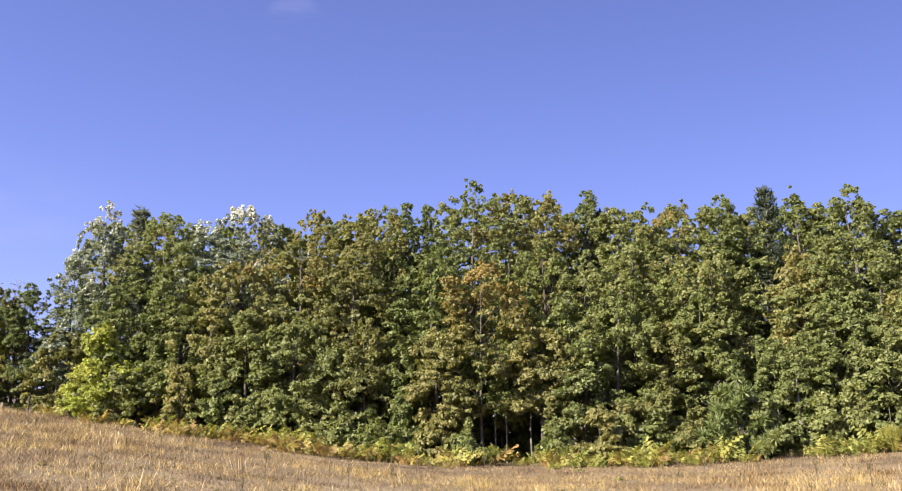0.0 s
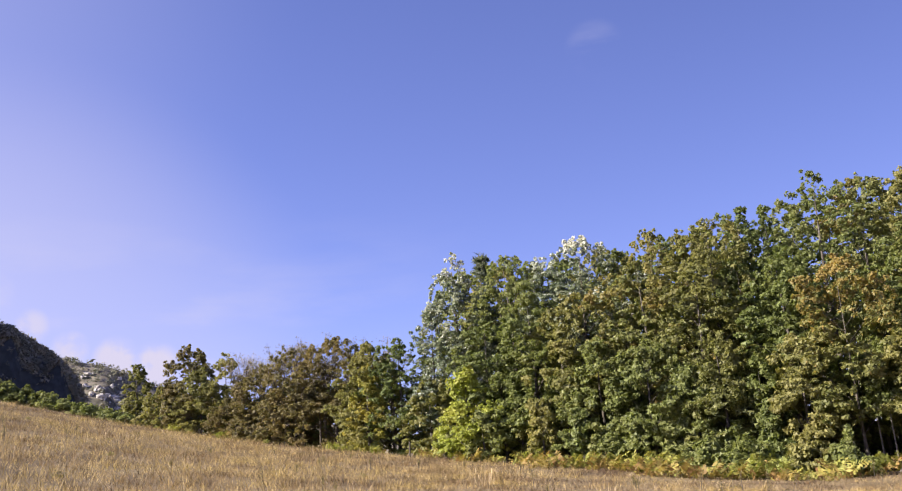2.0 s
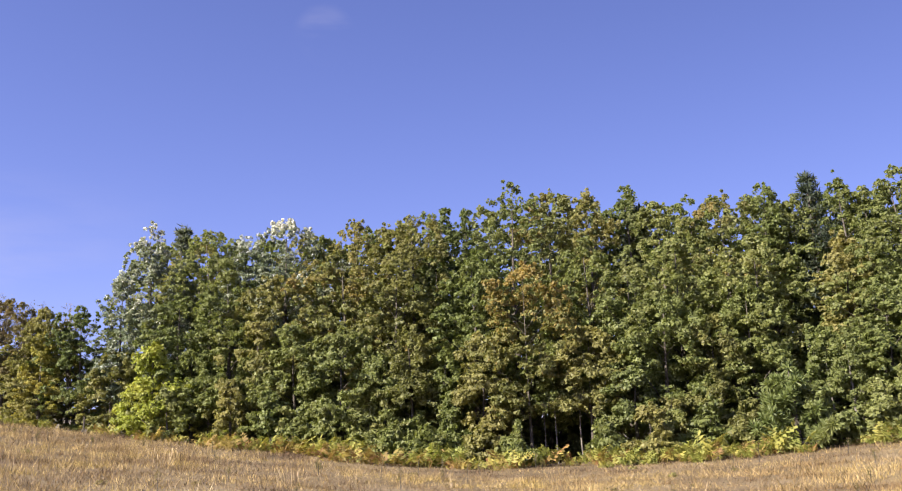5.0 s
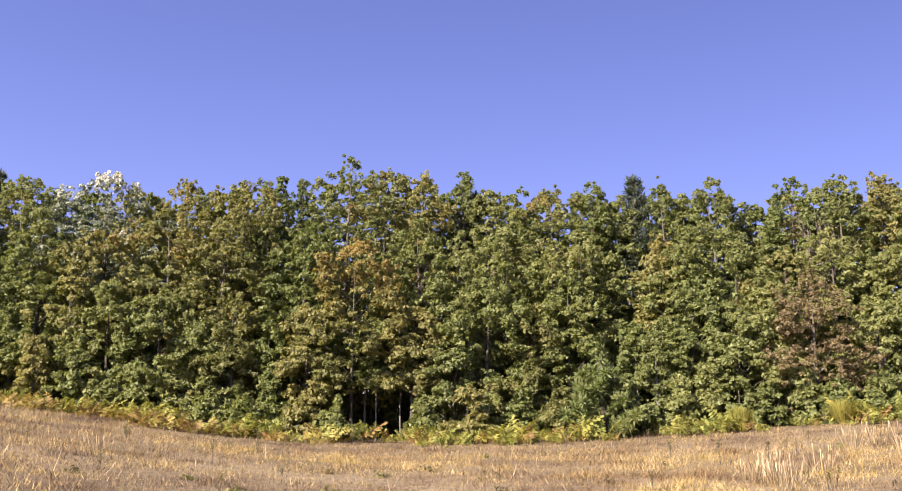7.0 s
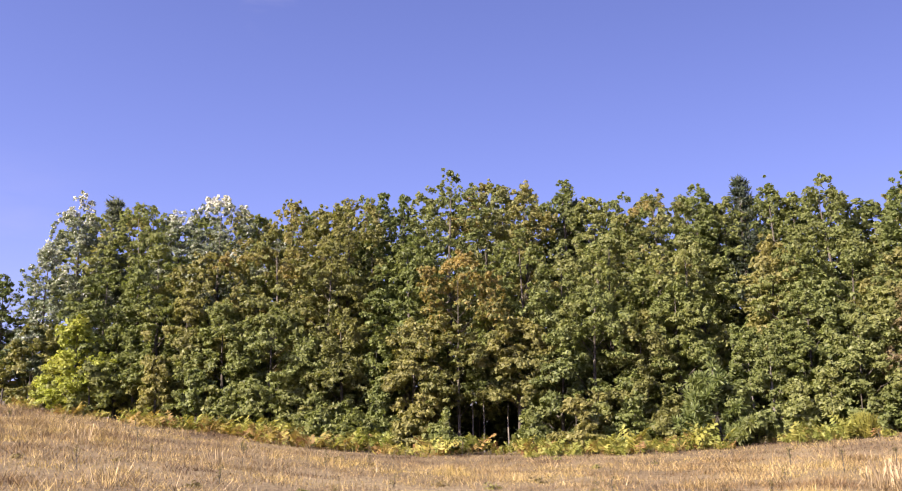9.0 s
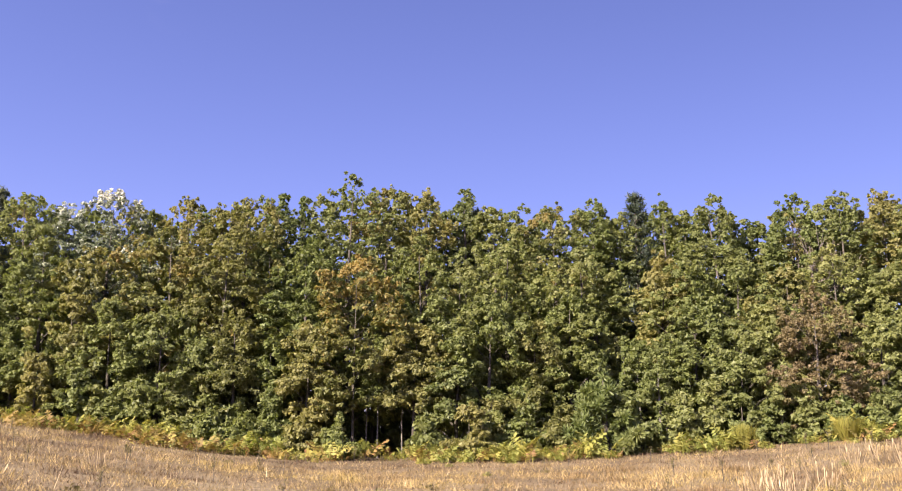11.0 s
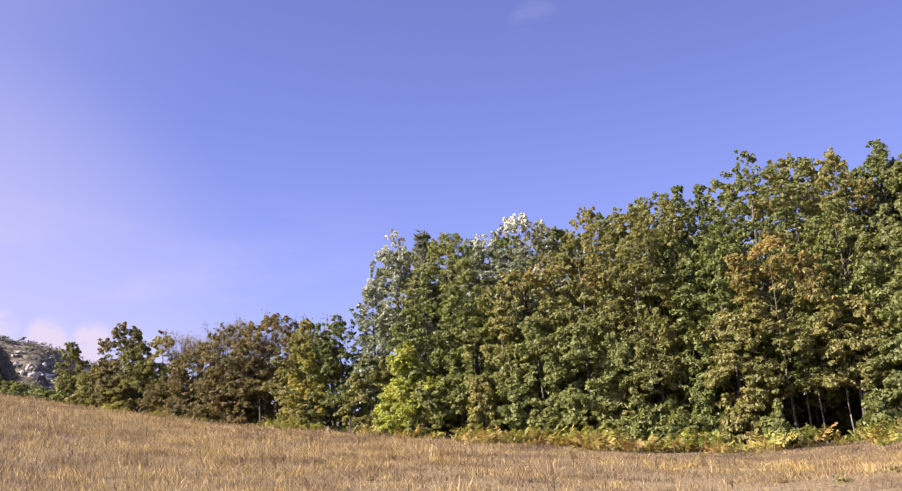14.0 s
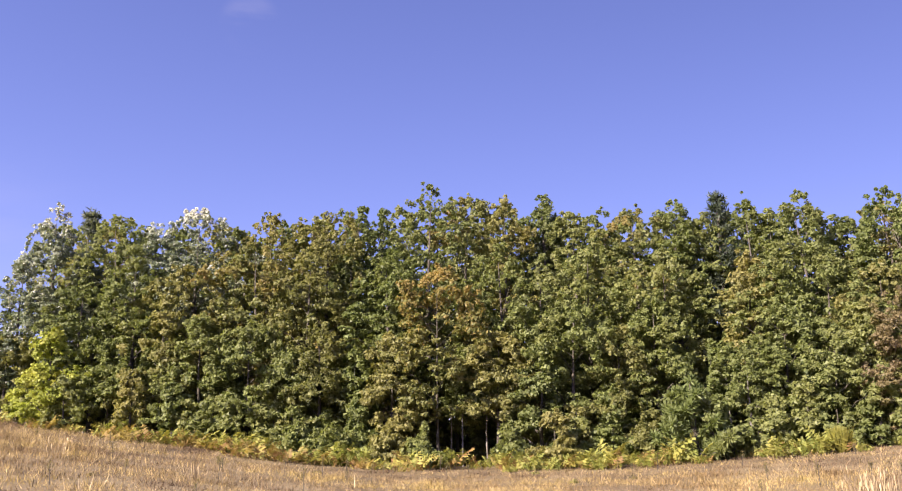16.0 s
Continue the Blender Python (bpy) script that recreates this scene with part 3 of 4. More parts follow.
planted(-38.5, 6.0, 14.2, 1.9, "green", "green tree of the far row", skirt=0.42, lobe=0.5, leaf=0.1, count=12554)
planted(-41.5, 6.0, 14.0, 1.9, "olive", "olive tree of the far row", skirt=0.42, lobe=0.5, leaf=0.1, count=12554)
bare_tree(-30.1, 5.6, 13.6, 0.9, "half-bare grey tree on the skyline")
conifer(19.1, 39.5, rise(19.1, 39.5, 14.6), 0.55, "dark slender spruce among pale poplars", bare=0.5)
conifer(-19.5, 36.0, rise(-19.5, 36.0, 15.6), 0.8, "bluish young pine standing over the wood", bare=0.45)
conifer(-9.2, 36.5, rise(-9.2, 36.5, 15.2), 0.7, "dark pine behind broadleaved trees", bare=0.5)

# the middle row
planted(19.3, 1.6, 10.4, 2.0, "dark", "dark tree with a hollow in its side", skirt=0.20, count=11875)
planted(16.3, 2.2, 11.6, 2.1, "green", "green tree of the middle row", skirt=0.20, count=11875)
planted(13.4, 2.4, 11.4, 2.3, "olive", "olive tree of the middle row", skirt=0.20, count=11875)
planted(9.4, 3.0, 12.9, 2.9, "russet", "broad tree with reddish-brown leaf patches", skirt=0.20, count=13300)
planted(6.2, 2.6, 12.2, 2.3, "olive", "olive tree of the middle row", skirt=0.20, count=11875)
planted(3.6, 5.4, 12.4, 1.8, "dark", "dark tree of the middle row", skirt=0.20, count=11875)
planted(1.2, 2.6, 12.6, 2.0, "green", "green tree of the middle row", skirt=0.20, count=11875)
planted(-5.8, 2.8, 13.0, 2.4, "green", "green tree of the middle row", skirt=0.20, count=11875)
planted(-8.4, 2.4, 12.0, 2.2, "dark", "dark tree of the middle row", skirt=0.20, count=11875)
planted(-11.3, 2.8, 12.6, 2.6, "green", "broad green tree of the middle row", skirt=0.20, count=11875)
planted(-14.2, 2.6, 11.6, 2.1, "green", "green tree of the middle row", skirt=0.20, count=11875)
planted(-15.9, 2.8, 12.2, 1.9, "light", "light green tree of the middle row", skirt=0.20, count=11875)
planted(-20.9, 3.0, 11.8, 1.4, "olive", "olive tree of the middle row", skirt=0.20, count=11875)
planted(-22.2, 2.6, 11.4, 2.2, "green", "green tree of the middle row", skirt=0.20, count=11875)
planted(-25.2, 2.8, 11.2, 2.2, "light", "light green tree of the middle row", skirt=0.20, count=11875)
planted(-28.0, 2.6, 10.6, 2.1, "olive", "olive tree of the middle row", skirt=0.20, count=11875)
planted(-30.6, 3.2, 11.6, 2.0, "light", "light green tree of the middle row", skirt=0.20, count=11875)
planted(-35.3, 2.6, 11.8, 2.2, "light", "light green tree of the middle row", skirt=0.20, count=11875)
planted(-38.4, 2.6, 10.8, 2.2, "olive", "olive tree of the middle row", skirt=0.20, count=11875)
planted(-41.8, 2.6, 11.2, 2.3, "green", "green tree of the middle row", skirt=0.20, count=11875)

# the front row
planted(20.6, -0.5, 7.3, 1.45, "bright", "yellow-green young tree before the dark wood", shape="dome", count=11000, puff=0.6, leaf=0.11)
planted(22.9, 0.7, 6.8, 1.6, "olive", "dark olive shrub beside the yellow-green tree", shape="dome", skirt=0.16, count=9000)
planted(18.4, 0.6, 6.8, 1.5, "green", "dark green shrub at the wood's edge", shape="dome", skirt=0.12, count=8000)
planted(16.4, 0.7, 6.0, 1.3, "green", "upright-stemmed young shrub at the edge", count=7000)
planted(14.6, 1.0, 8.8, 1.7, "olive", "olive young tree of the front row")
planted(12.5, 0.9, 8.4, 2.0, "light", "green young tree reaching down to the bracken")
planted(9.6, 0.9, 8.2, 2.3, "light", "light green bushy tree of the front row", count=14000)
planted(7.0, 0.8, 6.4, 1.6, "light", "green shrub of the front row", shape="dome")
planted(5.4, 1.0, 8.0, 1.6, "olive", "olive bushy tree of the front row", shape="egg")
planted(0.9, 0.9, 7.4, 1.5, "olive", "olive-green bushy tree beside a dark hollow", skirt=0.12)
planted(-1.9, 1.2, 11.6, 2.6, "olive", "orange-tinged tree with pale slender trunk over a dark hollow", count=19000, skirt=0.2, stem=0.5, top_leaves="orange")
planted(-5.6, 1.1, 7.4, 1.9, "olive", "olive shrub of the front row", skirt=0.36)
for az, back in [(-2.7, 1.6), (-3.4, 1.2), (-4.9, 1.5), (3.2, 1.1), (-18.4, 0.8), (-19.2, 0.5)]:
    planted(az, back, 6.5, 0.9, "green", "slender young tree with a pale bare stem", group="pale-stemmed young trees", skirt=0.42, count=2600, bark=PALE_BARK, stem=0.4)
planted(-8.2, 0.9, 7.0, 1.7, "dark", "dark green shrub of the front row", skirt=0.12)
planted(-10.2, 1.1, 9.8, 2.3, "green", "green bushy tree with layered boughs", count=14000)
planted(-13.0, 0.9, 7.6, 1.7, "olive", "olive bushy tree of the front row", skirt=0.14)
planted(-15.2, 1.2, 9.2, 1.9, "green", "green young tree of the front row", skirt=0.1)
conifer(-17.2, 28.3, rise(-17.2, 28.3, 4.7), 0.95, "bushy young green fir before a dark gap", bare=0.05, count=9000, shade="fir", group="young firs at the wood's foot")
planted(-20.3, 0.1, 6.4, 0.75, "light", "thin light green sapling with pale stems", count=3000, bark=PALE_BARK, lobe=0.45, leaf=0.1)
planted(-22.6, 1.2, 8.6, 1.8, "green", "green bushy tree of the front row")
planted(-25.2, 0.9, 7.0, 1.9, "light", "light green bushy tree of the front row")
planted(-26.9, 1.6, 8.6, 1.5, "light", "light green young tree of the front row")
planted(-29.4, 0.2, 9.1, 2.2, "brown", "withered reddish-brown tree among green ones", count=13000, puff=0.8, leaf=0.09, skirt=0.12, lobe=0.55)
planted(-32.8, 1.2, 7.6, 1.5, "light", "light green shrub beside the withered tree", count=8000)
planted(-35.6, 0.9, 8.2, 1.7, "light", "light green bushy tree of the front row", count=9000)
planted(-38.6, 1.0, 8.0, 1.9, "olive", "olive bushy tree of the front row")
planted(-42.0, 1.0, 8.4, 2.1, "green", "green bushy tree of the front row")

# low trees and shrubs up the slope
planted(40.2, 3.0, 8.1, 0.6, "olive", "small dark tree apart on the slope", group=SCRUB, puff=0.75, count=5750, leaf=0.1, lobe=0.5, skirt=0.0)
planted(37.3, 1.6, 9.2, 1.5, "drab", "round-headed dark brownish tree on the slope", group=SCRUB, puff=0.75, shape="dome", count=24000, leaf=0.1, lobe=0.62, skirt=0.0)
planted(36.6, 1.0, 7.8, 1.3, "olive", "dark green shrub under the round-headed tree", group=SCRUB, puff=0.75, shape="dome", count=9200, leaf=0.1, lobe=0.5, skirt=0.0)
planted(35.2, 1.8, 8.6, 1.0, "olive", "dark small tree on the slope", group=SCRUB, puff=0.75, count=8049, leaf=0.1, lobe=0.5, skirt=0.0)
bare_tree(34.2, 2.0, 9.3, 1.0, "half-bare grey tree with thin twigs")
planted(33.2, 1.4, 7.6, 1.8, "drab", "dull olive shrub on the slope", group=SCRUB, puff=0.75, shape="dome", count=10350, leaf=0.1, lobe=0.5, skirt=0.0)
planted(31.0, 1.4, 9.1, 2.5, "drab", "brownish bushy tree on the slope", group=SCRUB, puff=0.75, shape="dome", count=17250, leaf=0.1, lobe=0.5, skirt=0.0)
planted(28.6, 1.8, 9.5, 2.6, "drab", "wide dull brown bushy tree on the slope", group=SCRUB, puff=0.75, shape="dome", count=18400, leaf=0.1, lobe=0.5, skirt=0.0)
planted(26.7, 0.9, 8.9, 1.8, "olive", "yellowish olive upright shrub on the slope", shape="dome", group=SCRUB, puff=0.75, count=12649, leaf=0.1, lobe=0.5, skirt=0.0)
planted(24.7, 1.6, 9.2, 2.0, "dark", "dark olive bushy tree beside the poplars", group=SCRUB, puff=0.75, shape="dome", count=14949, leaf=0.1, lobe=0.5, skirt=0.0)
for az, back, el, half in [(25.2, 2.6, 9.9, 0.8), (27.6, 2.6, 9.9, 0.9), (29.3, 2.2, 10.2, 1.1), (30.6, 2.4, 10.1, 1.0), (31.9, 2.2, 9.8, 0.9), (33.0, 2.6, 8.9, 0.8)]:
    bare_tree(az, back, el, half, "half-bare grey tree with thin twigs")
planted(29.6, 0.7, 6.6, 1.2, "drab", "brown shrub over a shady hollow", group=SCRUB, puff=0.75, skirt=0.42, count=8049, leaf=0.1, lobe=0.5)
planted(27.6, 0.7, 6.2, 1.0, "olive", "low olive shrub at the meadow's edge", group=SCRUB, puff=0.75, shape="dome", count=6899, leaf=0.1, lobe=0.5, skirt=0.0)
planted(32.0, 0.7, 6.4, 1.2, "drab", "low brownish shrub at the meadow's edge", group=SCRUB, puff=0.75, shape="dome", count=6899, leaf=0.1, lobe=0.5, skirt=0.0)
planted(39.0, 1.0, 6.6, 1.1, "olive", "low dark shrub at the meadow's edge", group=SCRUB, puff=0.75, shape="dome", count=6899, leaf=0.1, lobe=0.5, skirt=0.0)
planted(34.6, 0.8, 6.4, 1.4, "drab", "low drab olive shrub at the meadow's edge", group=SCRUB, puff=0.75, shape="dome", count=8049, leaf=0.1, lobe=0.5, skirt=0.0)
planted(26.7, 0.2, 7.6, 0.95, "yellowish", "yellowing upright shrub beside a shady hollow", group=SCRUB, shape="dome", count=7000, leaf=0.1, skirt=0.0)
for az in (27.8, 29.6, 31.4):
    planted(az, 6.2, 6.8, 2.0, "dark", "dark shrub in the depth of the slope's thicket", group=SCRUB, shape="dome", count=6000, leaf=0.15, skirt=0.0)
HEDGE = [(40.9, 5.4, 0.7, "light"), (41.8, 5.7, 0.6, "light"), (42.9, 6.0, 0.8, "light"), (44.0, 6.3, 0.7, "green"), (45.0, 6.7, 0.8, "light"), (46.1, 7.0, 0.8, "light"), (47.1, 7.4, 0.7, "light"), (48.2, 7.9, 0.9, "light"), (49.4, 8.6, 1.0, "light"), (51.0, 8.8, 1.0, "green"), (53.0, 9.2, 1.3, "light"), (56.0, 10.0, 1.7, "green"), (59.5, 10.4, 2.0, "light")]
for az, el, half, kind in HEDGE + [(64.0, 10.5, 2.4, "dark"), (69.0, 10.0, 2.6, "light")]:
    planted(az, 2.0, el + 0.1, half, kind, "low olive-green shrub of the hedge behind the rise", group="hedge shrubs", shape="dome", count=5200, name="shrub", puff=0.75, leaf=0.115)

for az, el, half in [(25.5, 6.6, 1.5), (28.0, 6.9, 1.6), (30.2, 6.9, 1.6), (32.6, 6.8, 1.5), (34.8, 6.8, 1.4), (37.0, 6.9, 1.4), (38.8, 6.8, 1.2)]:
    planted(az, 4.2, el, half, "dark", "dark shrub behind the slope's first row", group=SCRUB, puff=0.75, shape="dome", count=6000, leaf=0.115, skirt=0.0)

# ---- deep wood behind, trees that close the view
rnd = random.Random(7)
for az in np.arange(-58, 22, 2.0):
    a = float(az) + rnd.uniform(-0.5, 0.5)
    kind = rnd.choice(["dark", "green", "olive", "dark"])
    planted(a, 8.5 + rnd.uniform(-1.2, 1.2), skyline(a) - rnd.uniform(0.1, 0.5), 2.2, kind, "tree deep in the wood", group="trees deep in the wood", shape="dome", count=4600, leaf=0.17, skirt=0.45)
for az in np.arange(-58, 24, 2.6):
    a = float(az) + rnd.uniform(-0.5, 0.5)
    planted(a, 5.0 + rnd.uniform(-0.8, 0.8), 6.5 + rnd.uniform(-1, 1), 1.9, rnd.choice(["dark", "dark", "green"]), "shaded young tree inside the wood", group="young trees inside the wood", shape="dome", count=2600, leaf=0.22, skirt=0.0)
for az in np.arange(-60, -43, 3.5):
    planted(float(az), 2.5, 12.0 + rnd.uniform(-0.8, 0.8), 2.3, rnd.choice(["green", "olive"]), "leafy tree further along the wood's edge", count=7000, leaf=0.22)

# ---- undergrowth along the wood's foot
rnd = random.Random(91)
for k in range(36):
    a = -44 + k * 1.87 + rnd.uniform(-0.5, 0.5)
    if -6.0 < a < -1.6:
        continue
    planted(a, rnd.uniform(-1.1, 0.8), float(np.interp(a, EDGE_AZ, EDGE_EL)) + rnd.uniform(1.6, 3.8), rnd.uniform(0.6, 1.15), rnd.choice(["green", "olive", "light", "green", "light"]), "low leafy shrub at the wood's foot", group="undergrowth shrubs", shape="dome", skirt=0.02, count=3000, name="shrub", leaf=0.13)


def wood_interior(seed, mounds, per, low, high):
    """The dim mass of branches and leaves far inside the wood."""
    rng = np.random.default_rng(seed)
    az = rng.uniform(-66, 21, mounds)
    r = edge(az)[0] + rng.uniform(11, 17, mounds)
    a = np.radians(az)
    x, y = -r * np.sin(a), r * np.cos(a)
    mid = np.stack([x, y, ground_z(x, y) + rng.uniform(low, high, mounds)], -1)
    which = np.repeat(np.arange(mounds), per)
    d = unit(rng.normal(size=(len(which), 3)))
    spots = mid[which] + d * rng.uniform(0.3, 1.1, (len(which), 1))
    normals = unit(d + np.array([0, 0, 0.5]) + rng.normal(size=spots.shape) * 0.4)
    ln = rng.uniform(0.28, 0.5, len(which))
    ob = new("wood_interior", tri_mesh("wood_interior", blades(rng, spots, normals, ln * 1.2, ln * 1.2)[:, :3], LEAF["dark"]))
    return tagged(ob, "dim mass of leaves inside the wood", "woodland", kind="stuff")


wood_interior(23, 2000, 28, 0.2, 6.2)
wood_interior(24, 500, 22, 5.6, 8.2)

# ---- bracken along the meadow's edge
def frond_quads(rnd, foot, heading, length):
    """One bracken frond: an upright stalk that bends over into a broad triangular blade of paired leaflets."""
    out = []
    along = np.array([math.cos(heading), math.sin(heading), 0])
    flat = np.array([-along[1], along[0], 0])
    roll = rnd.uniform(-0.7, 0.7)
    across = flat * math.cos(roll) + np.array([0, 0, math.sin(roll)])
    tilt, droop, steps = rnd.uniform(0.25, 0.75), rnd.uniform(0.15, 0.5), 10
    pts = [foot + along * length * tilt * (k / steps) ** 1.5 + np.array([0, 0, length * (0.95 * k / steps - droop * (k / steps) ** 2.4)]) for k in range(steps + 1)]
    for i in range(steps):
        a, b = pts[i], pts[i + 1]
        w = flat * 0.006
        out.append((a - w, a + w, b + w, b - w))
        s = (i + 0.5) / steps
        if s < 0.3:
            continue
        span = length * 0.40 * (1 - s) ** 0.7 + 0.03
        for sgn in (-1, 1):
            reach = span * rnd.uniform(0.75, 1.1)
            tip = a + across * sgn * reach + (b - a) * 0.9 - np.array([0, 0, reach * rnd.uniform(0.0, 0.5)])
            mid, half = (a + tip) / 2, (b - a) * 0.5 + np.array([0, 0, rnd.uniform(-0.03, 0.03)])
            out.append((a, mid + half, tip, mid - half))
    return out


def bracken(name, seed, fronds, high, gold, label):
    rnd = random.Random(seed)
    root = tagged(new(name), label, "bracken", "bracken along the meadow's edge")
    green, yellow = [], []
    for i in range(fronds):
        foot = np.array([rnd.uniform(-0.6, 0.6), rnd.uniform(-0.6, 0.6), 0.0])
        q = frond_quads(rnd, foot, rnd.uniform(0, 6.283), high * rnd.uniform(0.45, 1.0))
        (yellow if rnd.random() < gold else green).extend(q)
    for nm, q, mat in (("green_fronds", green, LEAF["fern_green"]), ("yellow_fronds", yellow, LEAF["fern_gold"])):
        if q:
            part_mesh(nm, quad_mesh(nm, np.array(q), mat), root)
    return root


FERNS = [bracken("bracken", 11, 30, 1.25, 0.2, "green bracken clump at the wood's edge"), bracken("bracken", 12, 28, 1.1, 0.5, "green and yellow bracken clump"), bracken("bracken", 13, 26, 1.0, 0.85, "yellowed bracken clump turning rusty"), bracken("bracken", 14, 20, 0.8, 0.7, "low golden bracken clump")]
rnd = random.Random(21)
used = set()
for az in np.arange(-50, 40, 0.75):
    for row in (0.0, 0.9):
        a = float(az) + rnd.uniform(-0.4, 0.4)
        r = float(edge(a)[0]) + row - 0.4 + rnd.uniform(-0.9, 0.6)
        gap = 0.5 + 0.5 * math.sin(a * 1.1 + 2 * math.sin(a * 0.37))
        if 24 < a and rnd.random() < 0.5 or rnd.random() < 0.05 + 0.45 * gap:
            continue
        if -5.4 < a < -0.8 and rnd.random() < 0.6:
            continue
        pick = rnd.choice([0, 1, 1, 0] if row else [1, 2, 2, 3] if 7 < a < 22 else [0, 1, 2, 3] if -1.5 < a <= 7 else [0, 0, 1, 0, 3])
        x, y, z = place(a, r)
        size = rnd.choice([0.3, 0.4, 0.55, 0.7, 0.9]) * rnd.uniform(0.9, 1.1) * (0.62 if a > 22 else 1.0)
        m = Matrix.Translation((x, y, z - 0.03)) @ Matrix.Rotation(rnd.uniform(0, 6.28), 4, "Z")
        if pick in used:
            ob = copy_thing(FERNS[pick], m)
        else:
            used.add(pick)
            ob = FERNS[pick]
            ob.matrix_world = m
        ob.scale = (size, size, size)

# ---- the far hillsides
def hillside(name, az0, az1, crest, foot_r, crest_r, label, bushes, wooded, seed, size, cover, bluff):
    """A ridge seen across the valley, its crest given by az and el, and the scrub and woods that clothe it."""
    azs = np.linspace(az0, az1, 60)
    top = np.interp(azs, [c[0] for c in crest], [c[1] for c in crest])
    rows = np.linspace(0, 1.6, 26)
    vs, fs = [], []
    rng = np.random.default_rng(seed)

    def spot(az, s, el):
        a = math.radians(az)
        k = (az1 - az) / (az1 - az0)
        crest_here, foot_here = crest_r[0] + (crest_r[1] - crest_r[0]) * k, foot_r[0] + (foot_r[1] - foot_r[0]) * k
        r = foot_here + (crest_here - foot_here) * s
        z_top = 1.6 + crest_here * math.tan(math.radians(el))
        brow = bluff + 0.05 * math.sin(az * 2.3) + 0.03 * math.sin(az * 5.1)
        z = z_top * (brow * s / 0.25 if s < 0.25 else brow + (1 - brow) * (s - 0.25) / 0.75 if s <= 1 else 1 - (s - 1) ** 1.5 * 0.8)
        rough = 0.03 * z_top * math.sin(az * 1.7 + 6 * s) * min(1, s * 2) * max(0, min(1, (1 - s) * 4)) if s < 1 else 0
        return (-r * math.sin(a), r * math.cos(a), z + rough)
    for i, az in enumerate(azs):
        for s in rows:
            vs.append(spot(az, s, top[i]))
    k = len(rows)
    for i in range(len(azs) - 1):
        for j in range(k - 1):
            fs.append((i * k + j, i * k + j + 1, (i + 1) * k + j + 1, (i + 1) * k + j))
    me = bpy.data.meshes.new(name)
    me.from_pydata(vs, [], fs)
    me.materials.append(cover)
    smooth(me)
    tagged(new(name, me), label, "hill", kind="structure")
    # clothing of crowns
    mids, sizes = [], []
    for _ in range(bushes):
        az = rng.uniform(*wooded)
        s = rng.uniform(0.0, 1.05)
        if s < 0.25 and bluff > 0.5 and rng.random() < 0.9:
            continue
        p = spot(az, s, float(np.interp(az, [c[0] for c in crest], [c[1] for c in crest])))
        mids.append(p)
        sizes.append(size * rng.lognormal(0, 0.3))
    mids, sizes = np.array(mids), np.array(sizes)
    per = 22
    which = np.repeat(np.arange(len(mids)), per)
    d = unit(rng.normal(size=(len(which), 3)) + np.array([0, 0, 0.4]))
    spots = mids[which] + d * (sizes[which] * rng.uniform(0.6, 1.0, len(which)))[:, None]
    normals = unit(d + np.array([0, 0, 0.4]) + rng.normal(size=spots.shape) * 0.35)
    ln = sizes[which] * rng.uniform(0.32, 0.55, len(which))
    # leaf colour here already carries the painted haze
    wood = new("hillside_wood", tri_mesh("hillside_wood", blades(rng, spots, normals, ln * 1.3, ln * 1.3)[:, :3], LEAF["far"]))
    tagged(wood, "dense far woodland and scrub on the hillside", "woodland", kind="stuff")
    return spot


# the near hill gets the soil with shade painted in, the far one doesn't
near_hill = hillside("hill", 42.6, 80, [(42.6, 4.0), (43.2, 7.0), (43.6, 8.0), (44.5, 9.0), (45.5, 9.7), (47.3, 10.7), (49.2, 11.8), (53, 13.6), (60, 15.5), (80, 17.5)], (98, 225), (125, 258), "steep wooded hill with its shade painted into the soil colour", 5000, (42.6, 53), 3, 0.85, SHADY, 0.80)
far_hill = hillside("hill", 20, 56, [(20, 3.0), (28, 4.6), (36, 5.8), (38.5, 7.0), (39.7, 7.8), (40.9, 8.3), (42.0, 8.7), (44.5, 9.1), (56, 9.2)], (270, 270), (350, 350), "lower scrub-covered hill with pale rocks", 1700, (34, 47), 4, 1.1, SCREE, 0.3)


def rock(az, s, el, wide, high, seed):
    """A rough outcrop: a faceted boulder with chipped sides."""
    rnd = random.Random(seed)
    bm = bmesh.new()
    bmesh.ops.create_icosphere(bm, subdivisions=2, radius=1.0)
    for v in bm.verts:
        k = 1 + 0.9 * noise.noise(v.co * 1.3 + Vector((seed, 0, 0))) + 0.6 * noise.noise(v.co * 3.3 + Vector((0, seed, 0)))
        v.co = Vector((v.co.x * wide * k, v.co.y * wide * 0.7 * k, v.co.z * high * k))
    me = bpy.data.meshes.new("rock")
    bm.to_mesh(me)
    bm.free()
    me.materials.append(ROCK)
    ob = tagged(new("rock", me), "pale bare rock outcrop on the far hill", "rock", "rocks on the far hill")
    x, y, z = far_hill(az, s, el)
    ob.matrix_world = Matrix.Translation((x, y, z + high * 0.7)) @ Matrix.Rotation(rnd.uniform(0, 6), 4, "Z")


rnd = random.Random(17)
for k in range(120):
    az, s = rnd.uniform(40.6, 43.3), min(0.9, max(0.22, rnd.gauss(0.5, 0.2)))
    rock(az, s, float(np.interp(az, [36, 38.5, 39.7, 40.9, 42.0, 44.5], [5.8, 7.0, 7.8, 8.3, 8.7, 9.1])), rnd.uniform(0.5, 1.9), rnd.uniform(0.35, 0.9), 31 + k)


